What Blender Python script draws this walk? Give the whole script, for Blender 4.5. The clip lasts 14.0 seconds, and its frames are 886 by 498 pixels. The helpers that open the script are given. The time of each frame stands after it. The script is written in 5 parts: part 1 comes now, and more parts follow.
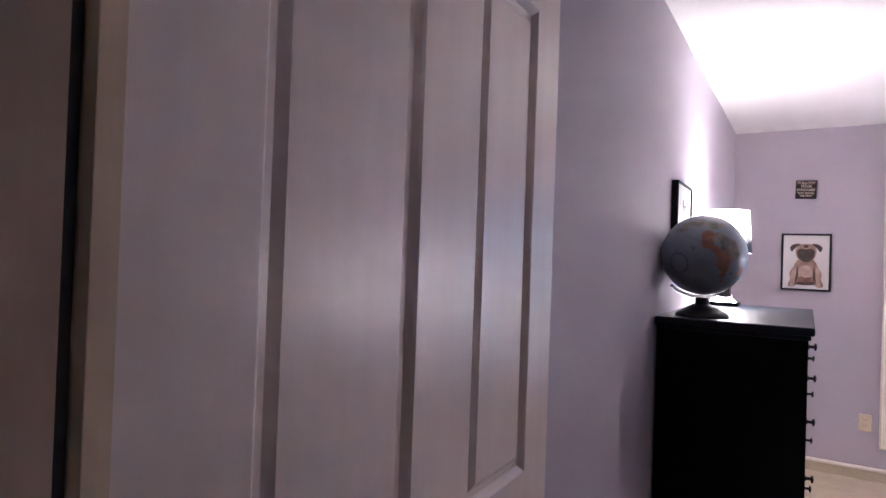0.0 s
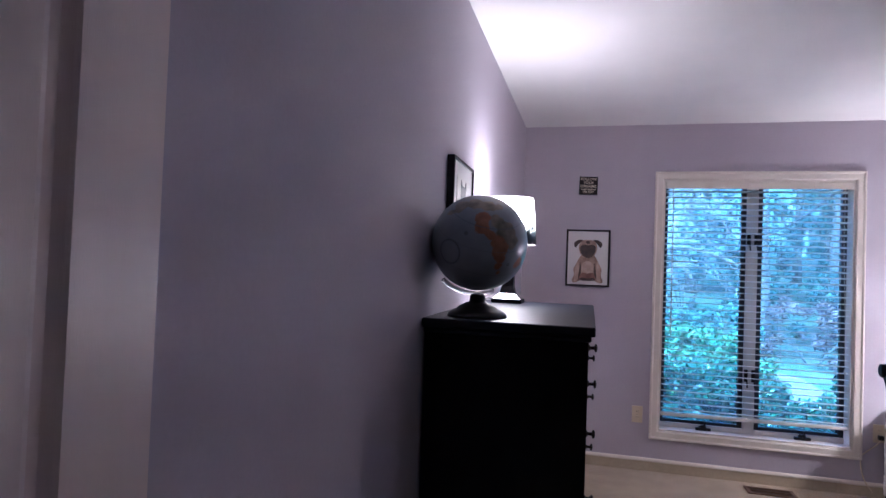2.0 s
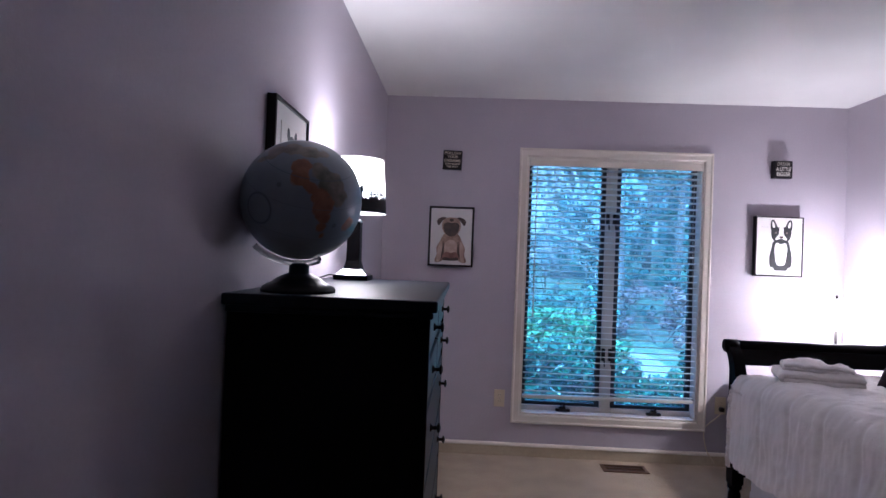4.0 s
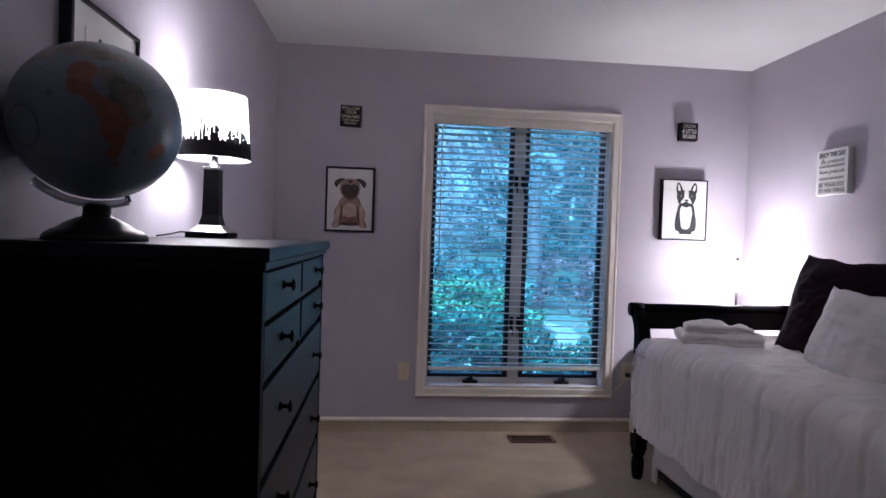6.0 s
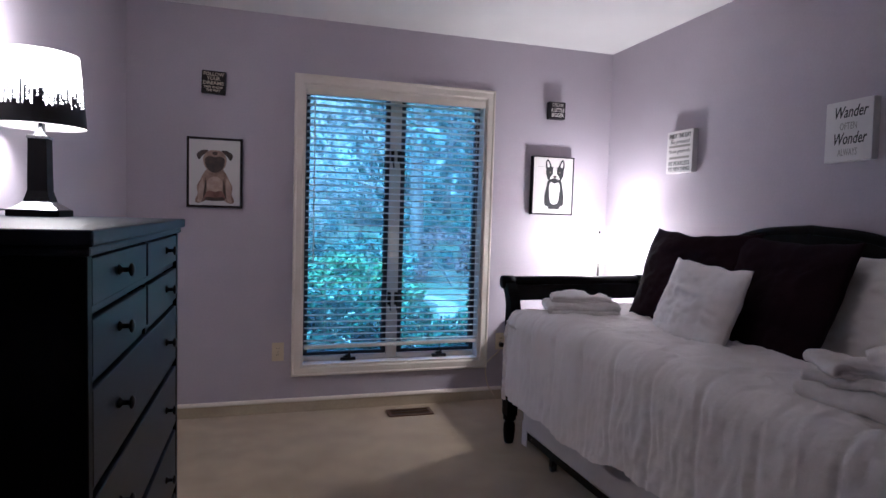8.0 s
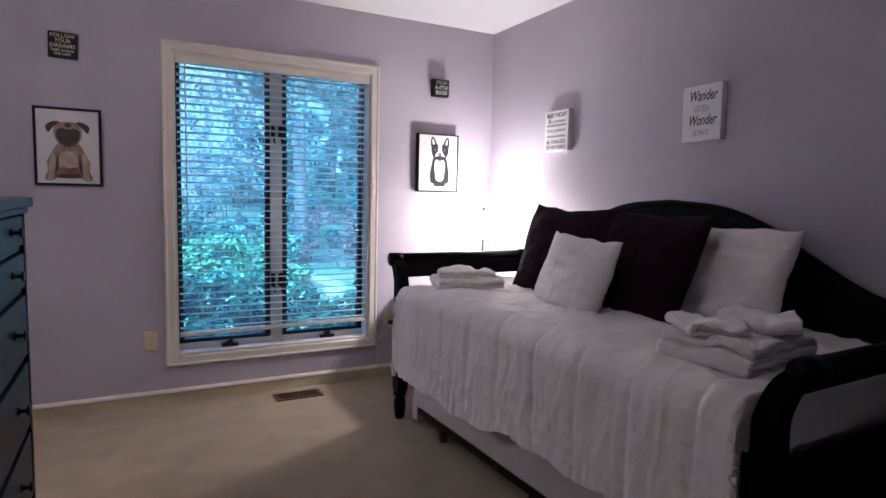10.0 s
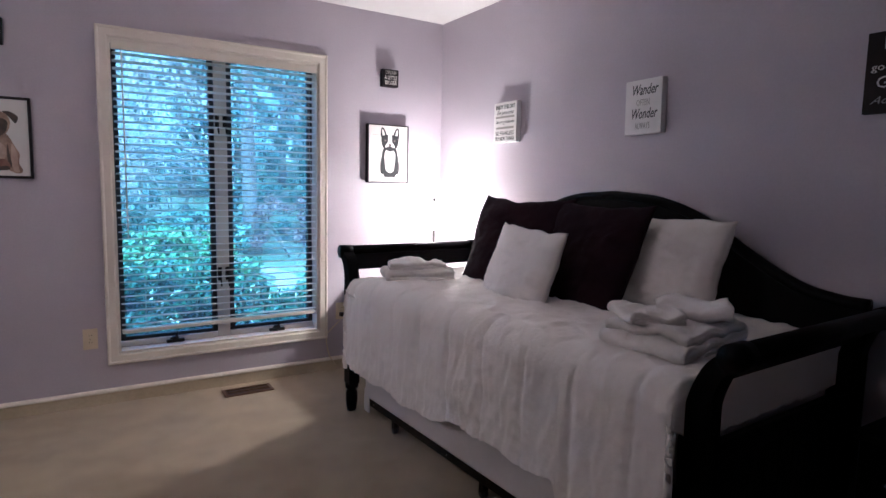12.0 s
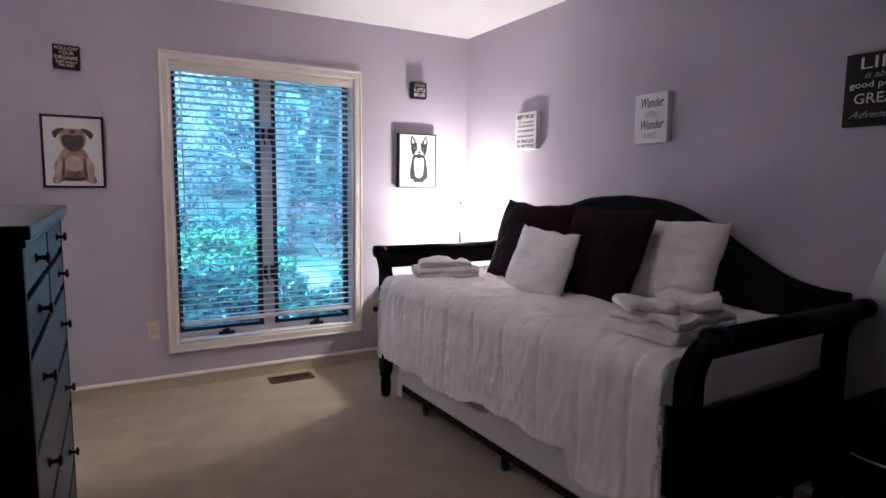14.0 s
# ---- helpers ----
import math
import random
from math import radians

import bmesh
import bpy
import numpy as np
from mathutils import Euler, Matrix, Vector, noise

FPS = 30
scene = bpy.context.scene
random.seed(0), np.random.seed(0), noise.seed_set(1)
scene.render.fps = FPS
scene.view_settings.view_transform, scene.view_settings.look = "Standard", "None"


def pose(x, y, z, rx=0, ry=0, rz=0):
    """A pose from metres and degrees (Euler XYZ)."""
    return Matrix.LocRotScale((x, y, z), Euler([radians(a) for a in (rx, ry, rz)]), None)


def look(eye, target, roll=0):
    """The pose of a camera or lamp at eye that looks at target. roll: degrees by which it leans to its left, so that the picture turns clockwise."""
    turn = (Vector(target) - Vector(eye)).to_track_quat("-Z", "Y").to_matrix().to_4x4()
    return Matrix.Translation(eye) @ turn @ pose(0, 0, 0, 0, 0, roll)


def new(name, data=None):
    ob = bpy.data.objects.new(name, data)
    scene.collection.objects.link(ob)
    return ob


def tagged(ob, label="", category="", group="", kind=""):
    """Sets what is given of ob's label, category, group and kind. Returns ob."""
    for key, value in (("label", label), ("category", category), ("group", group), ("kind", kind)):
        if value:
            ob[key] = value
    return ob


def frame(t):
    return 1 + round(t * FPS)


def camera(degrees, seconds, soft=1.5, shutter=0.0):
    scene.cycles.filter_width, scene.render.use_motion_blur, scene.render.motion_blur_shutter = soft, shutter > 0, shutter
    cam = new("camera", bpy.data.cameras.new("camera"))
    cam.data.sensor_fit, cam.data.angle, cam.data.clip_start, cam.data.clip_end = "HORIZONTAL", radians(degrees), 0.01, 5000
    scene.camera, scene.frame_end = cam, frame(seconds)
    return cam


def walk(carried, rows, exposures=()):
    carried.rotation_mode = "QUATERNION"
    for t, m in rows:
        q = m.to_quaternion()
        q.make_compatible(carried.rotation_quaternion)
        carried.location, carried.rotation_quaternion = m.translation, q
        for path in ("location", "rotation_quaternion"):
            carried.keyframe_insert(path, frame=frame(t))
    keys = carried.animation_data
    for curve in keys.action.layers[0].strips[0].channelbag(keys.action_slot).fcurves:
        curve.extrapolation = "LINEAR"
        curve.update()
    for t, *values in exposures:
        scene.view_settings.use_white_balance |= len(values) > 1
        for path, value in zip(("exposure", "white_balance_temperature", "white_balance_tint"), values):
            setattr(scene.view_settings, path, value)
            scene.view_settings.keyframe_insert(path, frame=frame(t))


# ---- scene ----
cam = camera(74.1, 14.0)
PATH = [
    (0, (0.09, -0.082, 1.429), (-0.967, 1.616, 1.453), 2.0),
    (0.5, (0.056, 0.138, 1.439), (-0.794, 1.948, 1.47), 2.3),
    (1, (0.073, 0.273, 1.432), (-0.634, 2.144, 1.472), 2.3),
    (1.5, (0.094, 0.371, 1.401), (-0.504, 2.28, 1.449), 2.3),
    (2, (0.095, 0.51, 1.397), (-0.393, 2.449, 1.447), 2.1),
    (2.5, (0.106, 0.606, 1.38), (-0.26, 2.571, 1.43), 2.3),
    (3, (0.102, 0.693, 1.364), (-0.136, 2.678, 1.41), 2.4),
    (5.5, (0.326, 1.078, 1.281), (0.422, 3.075, 1.257), 1.9),
    (6, (0.333, 1.13, 1.263), (0.515, 3.121, 1.22), 1.9),
    (6.5, (0.351, 1.16, 1.271), (0.618, 3.141, 1.204), 1.8),
    (7, (0.361, 1.178, 1.263), (0.73, 3.141, 1.172), 1.8),
    (7.5, (0.376, 1.167, 1.267), (0.849, 3.108, 1.16), 1.7),
    (8, (0.39, 1.154, 1.275), (0.957, 3.068, 1.155), 1.7),
    (8.5, (0.421, 1.149, 1.263), (1.07, 3.037, 1.133), 1.7),
    (9, (0.383, 1.164, 1.26), (1.143, 3.008, 1.112), 1.6),
    (11.5, (0.416, 1.157, 1.278), (1.448, 2.857, 1.068), 1.2),
    (12, (0.41, 1.147, 1.282), (1.465, 2.833, 1.066), 1.2),
    (12.5, (0.388, 1.116, 1.299), (1.452, 2.795, 1.077), 1.0),
    (13, (0.346, 1.063, 1.306), (1.413, 2.74, 1.087), 1.0),
    (13.5, (0.283, 0.977, 1.316), (1.328, 2.668, 1.096), 0.9),
    (14, (0.251, 0.885, 1.319), (1.229, 2.616, 1.099), 0.7),
]
walk(cam, [(t, look(eye, target, roll)) for t, eye, target, roll in PATH],
     exposures=[(0.0, 3.72, 4430, 16), (0.45, 3.04, 4330, 17), (0.8, 2.84, 4280, 17), (1.5, 2.70, 4230, 17), (3.0, 2.56, 4180, 16), (5.5, 1.96, 4230, 12), (7.0, 1.96, 4230, 10), (9.0, 2.33, 4330, 10), (11.5, 2.46, 4430, 9), (14.0, 2.63, 4430, 9)])

# ---- world and large lights ----
world = bpy.data.worlds.new("dusk_sky")
scene.world = world
world.use_nodes = True
wn = world.node_tree
wn.nodes.clear()
sky = wn.nodes.new("ShaderNodeTexSky")
sky.sky_type, sky.sun_disc = "NISHITA", False
sky.sun_elevation, sky.sun_rotation = radians(65), radians(212)
sky.air_density, sky.dust_density, sky.ozone_density = 1.6, 0.2, 6.0
background = wn.nodes.new("ShaderNodeBackground")
background.inputs["Strength"].default_value = 0.15
world_out = wn.nodes.new("ShaderNodeOutputWorld")
wn.links.new(sky.outputs[0], background.inputs[0])
wn.links.new(background.outputs[0], world_out.inputs[0])

sun = new("sun", bpy.data.lights.new("sun", "SUN"))
sun.data.energy, sun.data.angle, sun.data.color = 4.6, radians(30), (0.58, 0.92, 1.0)
sun.matrix_world = look((0, 2.5, 10), (2.5, 6.5, 0))

LAMP_COLOUR = (1.0, 0.71, 0.45)


def bulb_light(name, x, y, z, watts, radius=0.03):
    ob = new(name, bpy.data.lights.new(name, "POINT"))
    ob.data.energy, ob.data.shadow_soft_size, ob.data.color = watts, radius, LAMP_COLOUR
    ob.location = (x, y, z)
    return ob


bulb_light("dresser_lamp_light", -0.262, 3.165, 1.580, 7.8, 0.08)
bulb_light("bedside_lamp_light", 2.45, 4.53, 1.07, 12.5, 0.045)


# ---- materials ----
def material(name, colour, rough=0.6, colour2=None, scale=8.0, detail=6.0, bump=0.0, bump_scale=None, metallic=0.0,
             stretch=(1, 1, 1), fine=None, coat=0.0, sheen=0.0, spread=(0.35, 0.65), per_object=0.0, spec=0.5):
    """A surface with two scales of variation: broad tone drift and fine grain relief."""
    m = bpy.data.materials.new(name)
    m.use_nodes = True
    nt = m.node_tree
    b = nt.nodes["Principled BSDF"]
    b.inputs["Roughness"].default_value, b.inputs["Metallic"].default_value = rough, metallic
    b.inputs["Specular IOR Level"].default_value = spec
    b.inputs["Coat Weight"].default_value, b.inputs["Sheen Weight"].default_value = coat, sheen
    tc = nt.nodes.new("ShaderNodeTexCoord")
    mp = nt.nodes.new("ShaderNodeMapping")
    mp.inputs["Scale"].default_value = stretch
    nt.links.new(tc.outputs["Object"], mp.inputs["Vector"])
    n = nt.nodes.new("ShaderNodeTexNoise")
    n.inputs["Scale"].default_value, n.inputs["Detail"].default_value = scale, detail
    nt.links.new(mp.outputs[0], n.inputs["Vector"])
    ramp = nt.nodes.new("ShaderNodeValToRGB")
    ramp.color_ramp.elements[0].position, ramp.color_ramp.elements[1].position = spread
    ramp.color_ramp.elements[0].color = (*colour, 1)
    ramp.color_ramp.elements[1].color = (*(colour2 or [c * 0.88 for c in colour]), 1)
    nt.links.new(n.outputs["Fac"], ramp.inputs[0])
    last = ramp.outputs[0]
    if fine:
        n2 = nt.nodes.new("ShaderNodeTexNoise")
        n2.inputs["Scale"].default_value, n2.inputs["Detail"].default_value = fine[0], 4
        nt.links.new(mp.outputs[0], n2.inputs["Vector"])
        mix = nt.nodes.new("ShaderNodeMix")
        mix.data_type, mix.blend_type = "RGBA", "OVERLAY"
        mix.inputs["Factor"].default_value = fine[1]
        nt.links.new(last, mix.inputs["A"])
        nt.links.new(n2.outputs["Fac"], mix.inputs["B"])
        last = mix.outputs["Result"]
    if per_object:
        info = nt.nodes.new("ShaderNodeObjectInfo")
        hsv = nt.nodes.new("ShaderNodeHueSaturation")
        mr = nt.nodes.new("ShaderNodeMapRange")
        mr.inputs["To Min"].default_value, mr.inputs["To Max"].default_value = 1 - per_object, 1 + per_object
        nt.links.new(info.outputs["Random"], mr.inputs["Value"])
        nt.links.new(mr.outputs[0], hsv.inputs["Value"])
        nt.links.new(last, hsv.inputs["Color"])
        last = hsv.outputs[0]
    nt.links.new(last, b.inputs["Base Color"])
    if bump:
        nb = nt.nodes.new("ShaderNodeTexNoise")
        nb.inputs["Scale"].default_value, nb.inputs["Detail"].default_value = bump_scale or scale * 12, 5
        nt.links.new(mp.outputs[0], nb.inputs["Vector"])
        bp = nt.nodes.new("ShaderNodeBump")
        bp.inputs["Strength"].default_value, bp.inputs["Distance"].default_value = bump, 0.004
        nt.links.new(nb.outputs["Fac"], bp.inputs["Height"])
        nt.links.new(bp.outputs[0], b.inputs["Normal"])
    return m


def leaf_material(name, colour, colour2, rough=0.35):
    """Leaves that differ one from the next."""
    m = bpy.data.materials.new(name)
    m.use_nodes = True
    nt = m.node_tree
    b = nt.nodes["Principled BSDF"]
    b.inputs["Roughness"].default_value = rough
    geo = nt.nodes.new("ShaderNodeNewGeometry")
    ramp = nt.nodes.new("ShaderNodeValToRGB")
    ramp.color_ramp.elements[0].color, ramp.color_ramp.elements[1].color = (*colour, 1), (*colour2, 1)
    nt.links.new(geo.outputs["Random Per Island"], ramp.inputs[0])
    tc = nt.nodes.new("ShaderNodeTexCoord")
    n = nt.nodes.new("ShaderNodeTexNoise")
    n.inputs["Scale"].default_value = 3.0
    nt.links.new(tc.outputs["Object"], n.inputs["Vector"])
    mix = nt.nodes.new("ShaderNodeMix")
    mix.data_type, mix.blend_type = "RGBA", "OVERLAY"
    mix.inputs["Factor"].default_value = 0.5
    nt.links.new(ramp.outputs[0], mix.inputs["A"])
    nt.links.new(n.outputs["Fac"], mix.inputs["B"])
    nt.links.new(mix.outputs["Result"], b.inputs["Base Color"])
    return m


def glass_material():
    m = bpy.data.materials.new("window_glass")
    m.use_nodes = True
    b = m.node_tree.nodes["Principled BSDF"]
    b.inputs["Transmission Weight"].default_value = 1.0
    b.inputs["Roughness"].default_value, b.inputs["IOR"].default_value = 0.0, 1.05
    b.inputs["Base Color"].default_value = (0.93, 0.98, 1.0, 1)
    return m


def shade_material(name, colour, through_part, sheer=0.0):
    """Lampshade cloth: lit through by its bulb, woven grain."""
    m = bpy.data.materials.new(name)
    m.use_nodes = True
    nt = m.node_tree
    b = nt.nodes["Principled BSDF"]
    out = nt.nodes["Material Output"]
    b.inputs["Roughness"].default_value = 0.8
    tc = nt.nodes.new("ShaderNodeTexCoord")
    n = nt.nodes.new("ShaderNodeTexNoise")
    n.inputs["Scale"].default_value, n.inputs["Detail"].default_value = 60, 4
    nt.links.new(tc.outputs["Object"], n.inputs["Vector"])
    ramp = nt.nodes.new("ShaderNodeValToRGB")
    ramp.color_ramp.elements[0].color = (*[c * 0.9 for c in colour], 1)
    ramp.color_ramp.elements[1].color = (*colour, 1)
    nt.links.new(n.outputs["Fac"], ramp.inputs[0])
    nt.links.new(ramp.outputs[0], b.inputs["Base Color"])
    tr = nt.nodes.new("ShaderNodeBsdfTranslucent")
    nt.links.new(ramp.outputs[0], tr.inputs["Color"])
    mix = nt.nodes.new("ShaderNodeMixShader")
    mix.inputs[0].default_value = through_part
    nt.links.new(b.outputs[0], mix.inputs[1])
    nt.links.new(tr.outputs[0], mix.inputs[2])
    weave, gaps = nt.nodes.new("ShaderNodeMixShader"), nt.nodes.new("ShaderNodeBsdfTransparent")
    weave.inputs[0].default_value = sheer
    nt.links.new(mix.outputs[0], weave.inputs[1])
    nt.links.new(gaps.outputs[0], weave.inputs[2])
    nt.links.new(weave.outputs[0], out.inputs["Surface"])
    return m


def globe_material(ochre, green, marks):
    """A printed globe: blue-grey seas, ochre and grey-green lands with ragged coasts, thin dark rings and parallels."""
    m = bpy.data.materials.new("globe_print")
    m.use_nodes = True
    nt = m.node_tree
    b = nt.nodes["Principled BSDF"]
    b.inputs["Roughness"].default_value = 0.3
    tc = nt.nodes.new("ShaderNodeTexCoord")
    unit = nt.nodes.new("ShaderNodeVectorMath")
    unit.operation = "NORMALIZE"
    nt.links.new(tc.outputs["Object"], unit.inputs[0])
    n = nt.nodes.new("ShaderNodeTexNoise")
    n.inputs["Scale"].default_value, n.inputs["Detail"].default_value = 24, 6
    nt.links.new(tc.outputs["Object"], n.inputs["Vector"])

    def calc(op, a, c, clamp=False):
        k = nt.nodes.new("ShaderNodeMath")
        k.operation, k.use_clamp = op, clamp
        for i, v in enumerate((a, c)):
            if isinstance(v, (int, float)):
                k.inputs[i].default_value = v
            else:
                nt.links.new(v, k.inputs[i])
        return k.outputs[0]

    def away(v):
        k = nt.nodes.new("ShaderNodeVectorMath")
        k.operation = "DISTANCE"
        nt.links.new(unit.outputs[0], k.inputs[0])
        k.inputs[1].default_value = v
        return k.outputs["Value"]

    sea = nt.nodes.new("ShaderNodeValToRGB")
    sea.color_ramp.elements[0].color, sea.color_ramp.elements[1].color = (0.19, 0.225, 0.275, 1), (0.27, 0.31, 0.35, 1)
    nt.links.new(n.outputs["Fac"], sea.inputs[0])
    last = sea.outputs[0]
    rag = calc("MULTIPLY", calc("SUBTRACT", n.outputs["Fac"], 0.5), 0.34)
    n3 = nt.nodes.new("ShaderNodeTexNoise")
    n3.inputs["Scale"].default_value, n3.inputs["Detail"].default_value = 30, 5
    nt.links.new(tc.outputs["Object"], n3.inputs["Vector"])
    for spots, dark, pale in ((green, (0.12, 0.12, 0.10), (0.27, 0.24, 0.20)), (ochre, (0.24, 0.11, 0.07), (0.38, 0.18, 0.11))):
        best = None
        for v, r in spots:
            d = calc("SUBTRACT", r, away(v))
            best = d if best is None else calc("MAXIMUM", best, d)
        soil = nt.nodes.new("ShaderNodeValToRGB")
        soil.color_ramp.elements[0].position, soil.color_ramp.elements[1].position = 0.36, 0.64
        soil.color_ramp.elements[0].color, soil.color_ramp.elements[1].color = (*dark, 1), (*pale, 1)
        nt.links.new(n3.outputs["Fac"], soil.inputs[0])
        mix = nt.nodes.new("ShaderNodeMix")
        mix.data_type = "RGBA"
        nt.links.new(calc("MULTIPLY", calc("ADD", best, rag), 26, True), mix.inputs["Factor"])
        nt.links.new(last, mix.inputs["A"])
        nt.links.new(soil.outputs[0], mix.inputs["B"])
        last = mix.outputs["Result"]
    for v, r, width, colour in marks:
        ring = calc("SUBTRACT", 1.0, calc("MULTIPLY", calc("ABSOLUTE", calc("SUBTRACT", away(v), r), 0), 1.0 / width), True)
        k = nt.nodes.new("ShaderNodeMix")
        k.data_type = "RGBA"
        nt.links.new(calc("MULTIPLY", ring, 0.8), k.inputs["Factor"])
        nt.links.new(last, k.inputs["A"])
        k.inputs["B"].default_value = (*colour, 1)
        last = k.outputs["Result"]
    nt.links.new(last, b.inputs["Base Color"])
    return m


wall_paint = material("lavender_wall_paint", (0.465, 0.425, 0.485), 0.75, (0.445, 0.405, 0.465), 1.5, 5, 0.12, 220, fine=(90, 0.06))
ceiling_paint = material("white_ceiling_paint", (0.74, 0.73, 0.72), 0.9, (0.70, 0.69, 0.68), 2, 5, 0.25, 160)
trim_paint = material("cream_trim_paint", (0.74, 0.68, 0.60), 0.4, (0.70, 0.64, 0.56), 6, 5, 0.06, 90, fine=(140, 0.05))
door_paint = material("white_door_paint", (0.79, 0.69, 0.64), 0.28, (0.75, 0.65, 0.60), 4, 5, 0.10, 120, stretch=(6, 6, 0.6))
# cream face coloured duller and yellower for the carpet it reflects
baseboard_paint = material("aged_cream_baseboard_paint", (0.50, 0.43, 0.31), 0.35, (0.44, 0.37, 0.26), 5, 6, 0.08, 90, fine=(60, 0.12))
carpet_pile = material("beige_carpet", (0.43, 0.34, 0.225), 0.95, (0.35, 0.275, 0.18), 5, 8, 1.0, 420, sheen=0.2, fine=(320, 0.35))
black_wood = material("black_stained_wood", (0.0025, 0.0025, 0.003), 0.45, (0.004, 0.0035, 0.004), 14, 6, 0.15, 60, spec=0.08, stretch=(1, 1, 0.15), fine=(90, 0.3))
espresso_wood = material("espresso_wood", (0.0022, 0.002, 0.0022), 0.42, (0.0035, 0.003, 0.0032), 12, 6, 0.12, 60, spec=0.06, stretch=(0.3, 1, 1))
# near-black dresser front with the window's blue reflection put into its colour
window_sheen_paint = material("dark_blue_black_paint", (0.006, 0.008, 0.015), 0.42, (0.009, 0.012, 0.020), 9, 6, 0.15, 70, spec=0.24, stretch=(1, 0.2, 1), fine=(60, 0.25))
black_metal = material("oil_rubbed_metal", (0.012, 0.011, 0.011), 0.35, (0.03, 0.025, 0.02), 40, 4, metallic=0.7)
bronze_vinyl = material("dark_sash_bronze", (0.02, 0.022, 0.028), 0.45, (0.028, 0.03, 0.036), 20, 4, 0.05)
chrome = material("brushed_nickel", (0.62, 0.61, 0.60), 0.25, (0.5, 0.5, 0.5), 60, 3, metallic=1.0)
cord_white = material("white_cord", (0.72, 0.70, 0.66), 0.7)
ivory_plastic = material("ivory_plastic", (0.66, 0.57, 0.40), 0.35, (0.6, 0.52, 0.36), 12)
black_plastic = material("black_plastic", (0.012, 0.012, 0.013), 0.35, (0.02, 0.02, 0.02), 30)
grey_plastic = material("clear_grey_meridian", (0.86, 0.85, 0.88), 0.22, (0.80, 0.79, 0.82), 20)
grey_plastic.node_tree.nodes["Principled BSDF"].inputs["Transmission Weight"].default_value = 0.55
brown_metal = material("brown_vent_metal", (0.10, 0.055, 0.03), 0.4, (0.13, 0.075, 0.045), 30, metallic=0.3)
duvet_cloth = material("white_duvet_cotton", (0.86, 0.80, 0.78), 0.85, (0.81, 0.755, 0.735), 3, 6, 0.35, 60, sheen=0.1, fine=(26, 0.08))
sheet_cloth = material("white_box_spring_cloth", (0.70, 0.66, 0.66), 0.9, (0.62, 0.585, 0.585), 5, 6, 0.3, 200, fine=(40, 0.12))
plum_cloth = material("dark_plum_cotton", (0.013, 0.0055, 0.009), 0.95, (0.018, 0.008, 0.012), 8, 6, 0.4, 380, spec=0.1, fine=(200, 0.3))
white_linen = material("white_pillow_linen", (0.83, 0.78, 0.76), 0.9, (0.78, 0.73, 0.71), 5, 6, 0.4, 340, fine=(60, 0.10))
towel_cloth = material("white_terry_towel", (0.87, 0.82, 0.80), 0.98, (0.82, 0.77, 0.75), 40, 6, 0.6, 500, sheen=0.3, fine=(260, 0.12))
paper_white = material("print_paper", (0.66, 0.64, 0.63), 0.6, (0.62, 0.60, 0.59), 5)
canvas_white = material("white_canvas_board", (0.74, 0.72, 0.72), 0.7, (0.68, 0.66, 0.66), 9, bump=0.2, bump_scale=400)
board_black = material("black_sign_board", (0.012, 0.010, 0.012), 0.6, (0.018, 0.014, 0.016), 20, bump=0.15, bump_scale=120, spec=0.15)
ink_black = material("black_print_ink", (0.02, 0.02, 0.022), 0.6)
ink_grey = material("grey_print_ink", (0.30, 0.29, 0.27), 0.6)
ink_gold = material("gold_print_ink", (0.50, 0.43, 0.33), 0.5)
ink_cream = material("cream_print_ink", (0.66, 0.63, 0.60), 0.6)
fawn_ink = material("fawn_print_ink", (0.36, 0.25, 0.19), 0.6, (0.19, 0.115, 0.085), 22, 6, spread=(0.38, 0.66))
pale_fawn_ink = material("pale_fawn_print_ink", (0.50, 0.37, 0.30), 0.6, (0.36, 0.245, 0.19), 26)
mask_ink = material("dark_brown_print_ink", (0.035, 0.022, 0.02), 0.6, (0.07, 0.04, 0.03), 30)
russet_ink = material("russet_print_ink", (0.13, 0.055, 0.04), 0.6, (0.24, 0.12, 0.09), 24, 6)
eye_ink = material("grey_eye_ink", (0.16, 0.14, 0.13), 0.5)
soft_white_ink = material("soft_white_print", (0.72, 0.70, 0.70), 0.6, (0.60, 0.58, 0.58), 26)
glass = glass_material()


def screen_material():
    """Fine grey insect mesh: mostly open, the rest woven wire."""
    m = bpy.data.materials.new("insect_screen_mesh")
    m.use_nodes = True
    nt = m.node_tree
    b, out = nt.nodes["Principled BSDF"], nt.nodes["Material Output"]
    b.inputs["Base Color"].default_value, b.inputs["Roughness"].default_value = (0.42, 0.45, 0.47, 1), 0.6
    tr, mix = nt.nodes.new("ShaderNodeBsdfTransparent"), nt.nodes.new("ShaderNodeMixShader")
    tl, mesh = nt.nodes.new("ShaderNodeBsdfTranslucent"), nt.nodes.new("ShaderNodeMixShader")
    tl.inputs["Color"].default_value = (0.5, 0.53, 0.55, 1)
    mesh.inputs[0].default_value = 0.5
    nt.links.new(b.outputs[0], mesh.inputs[1])
    nt.links.new(tl.outputs[0], mesh.inputs[2])
    mix.inputs[0].default_value = 0.16
    nt.links.new(tr.outputs[0], mix.inputs[1])
    nt.links.new(mesh.outputs[0], mix.inputs[2])
    nt.links.new(mix.outputs[0], out.inputs["Surface"])
    return m


screen_mesh = screen_material()
cream_shade = shade_material("white_lampshade_cloth", (0.95, 0.94, 0.92), 0.88, 0.62)
plain_shade = shade_material("plain_lampshade_cloth", (0.80, 0.77, 0.75), 0.3)
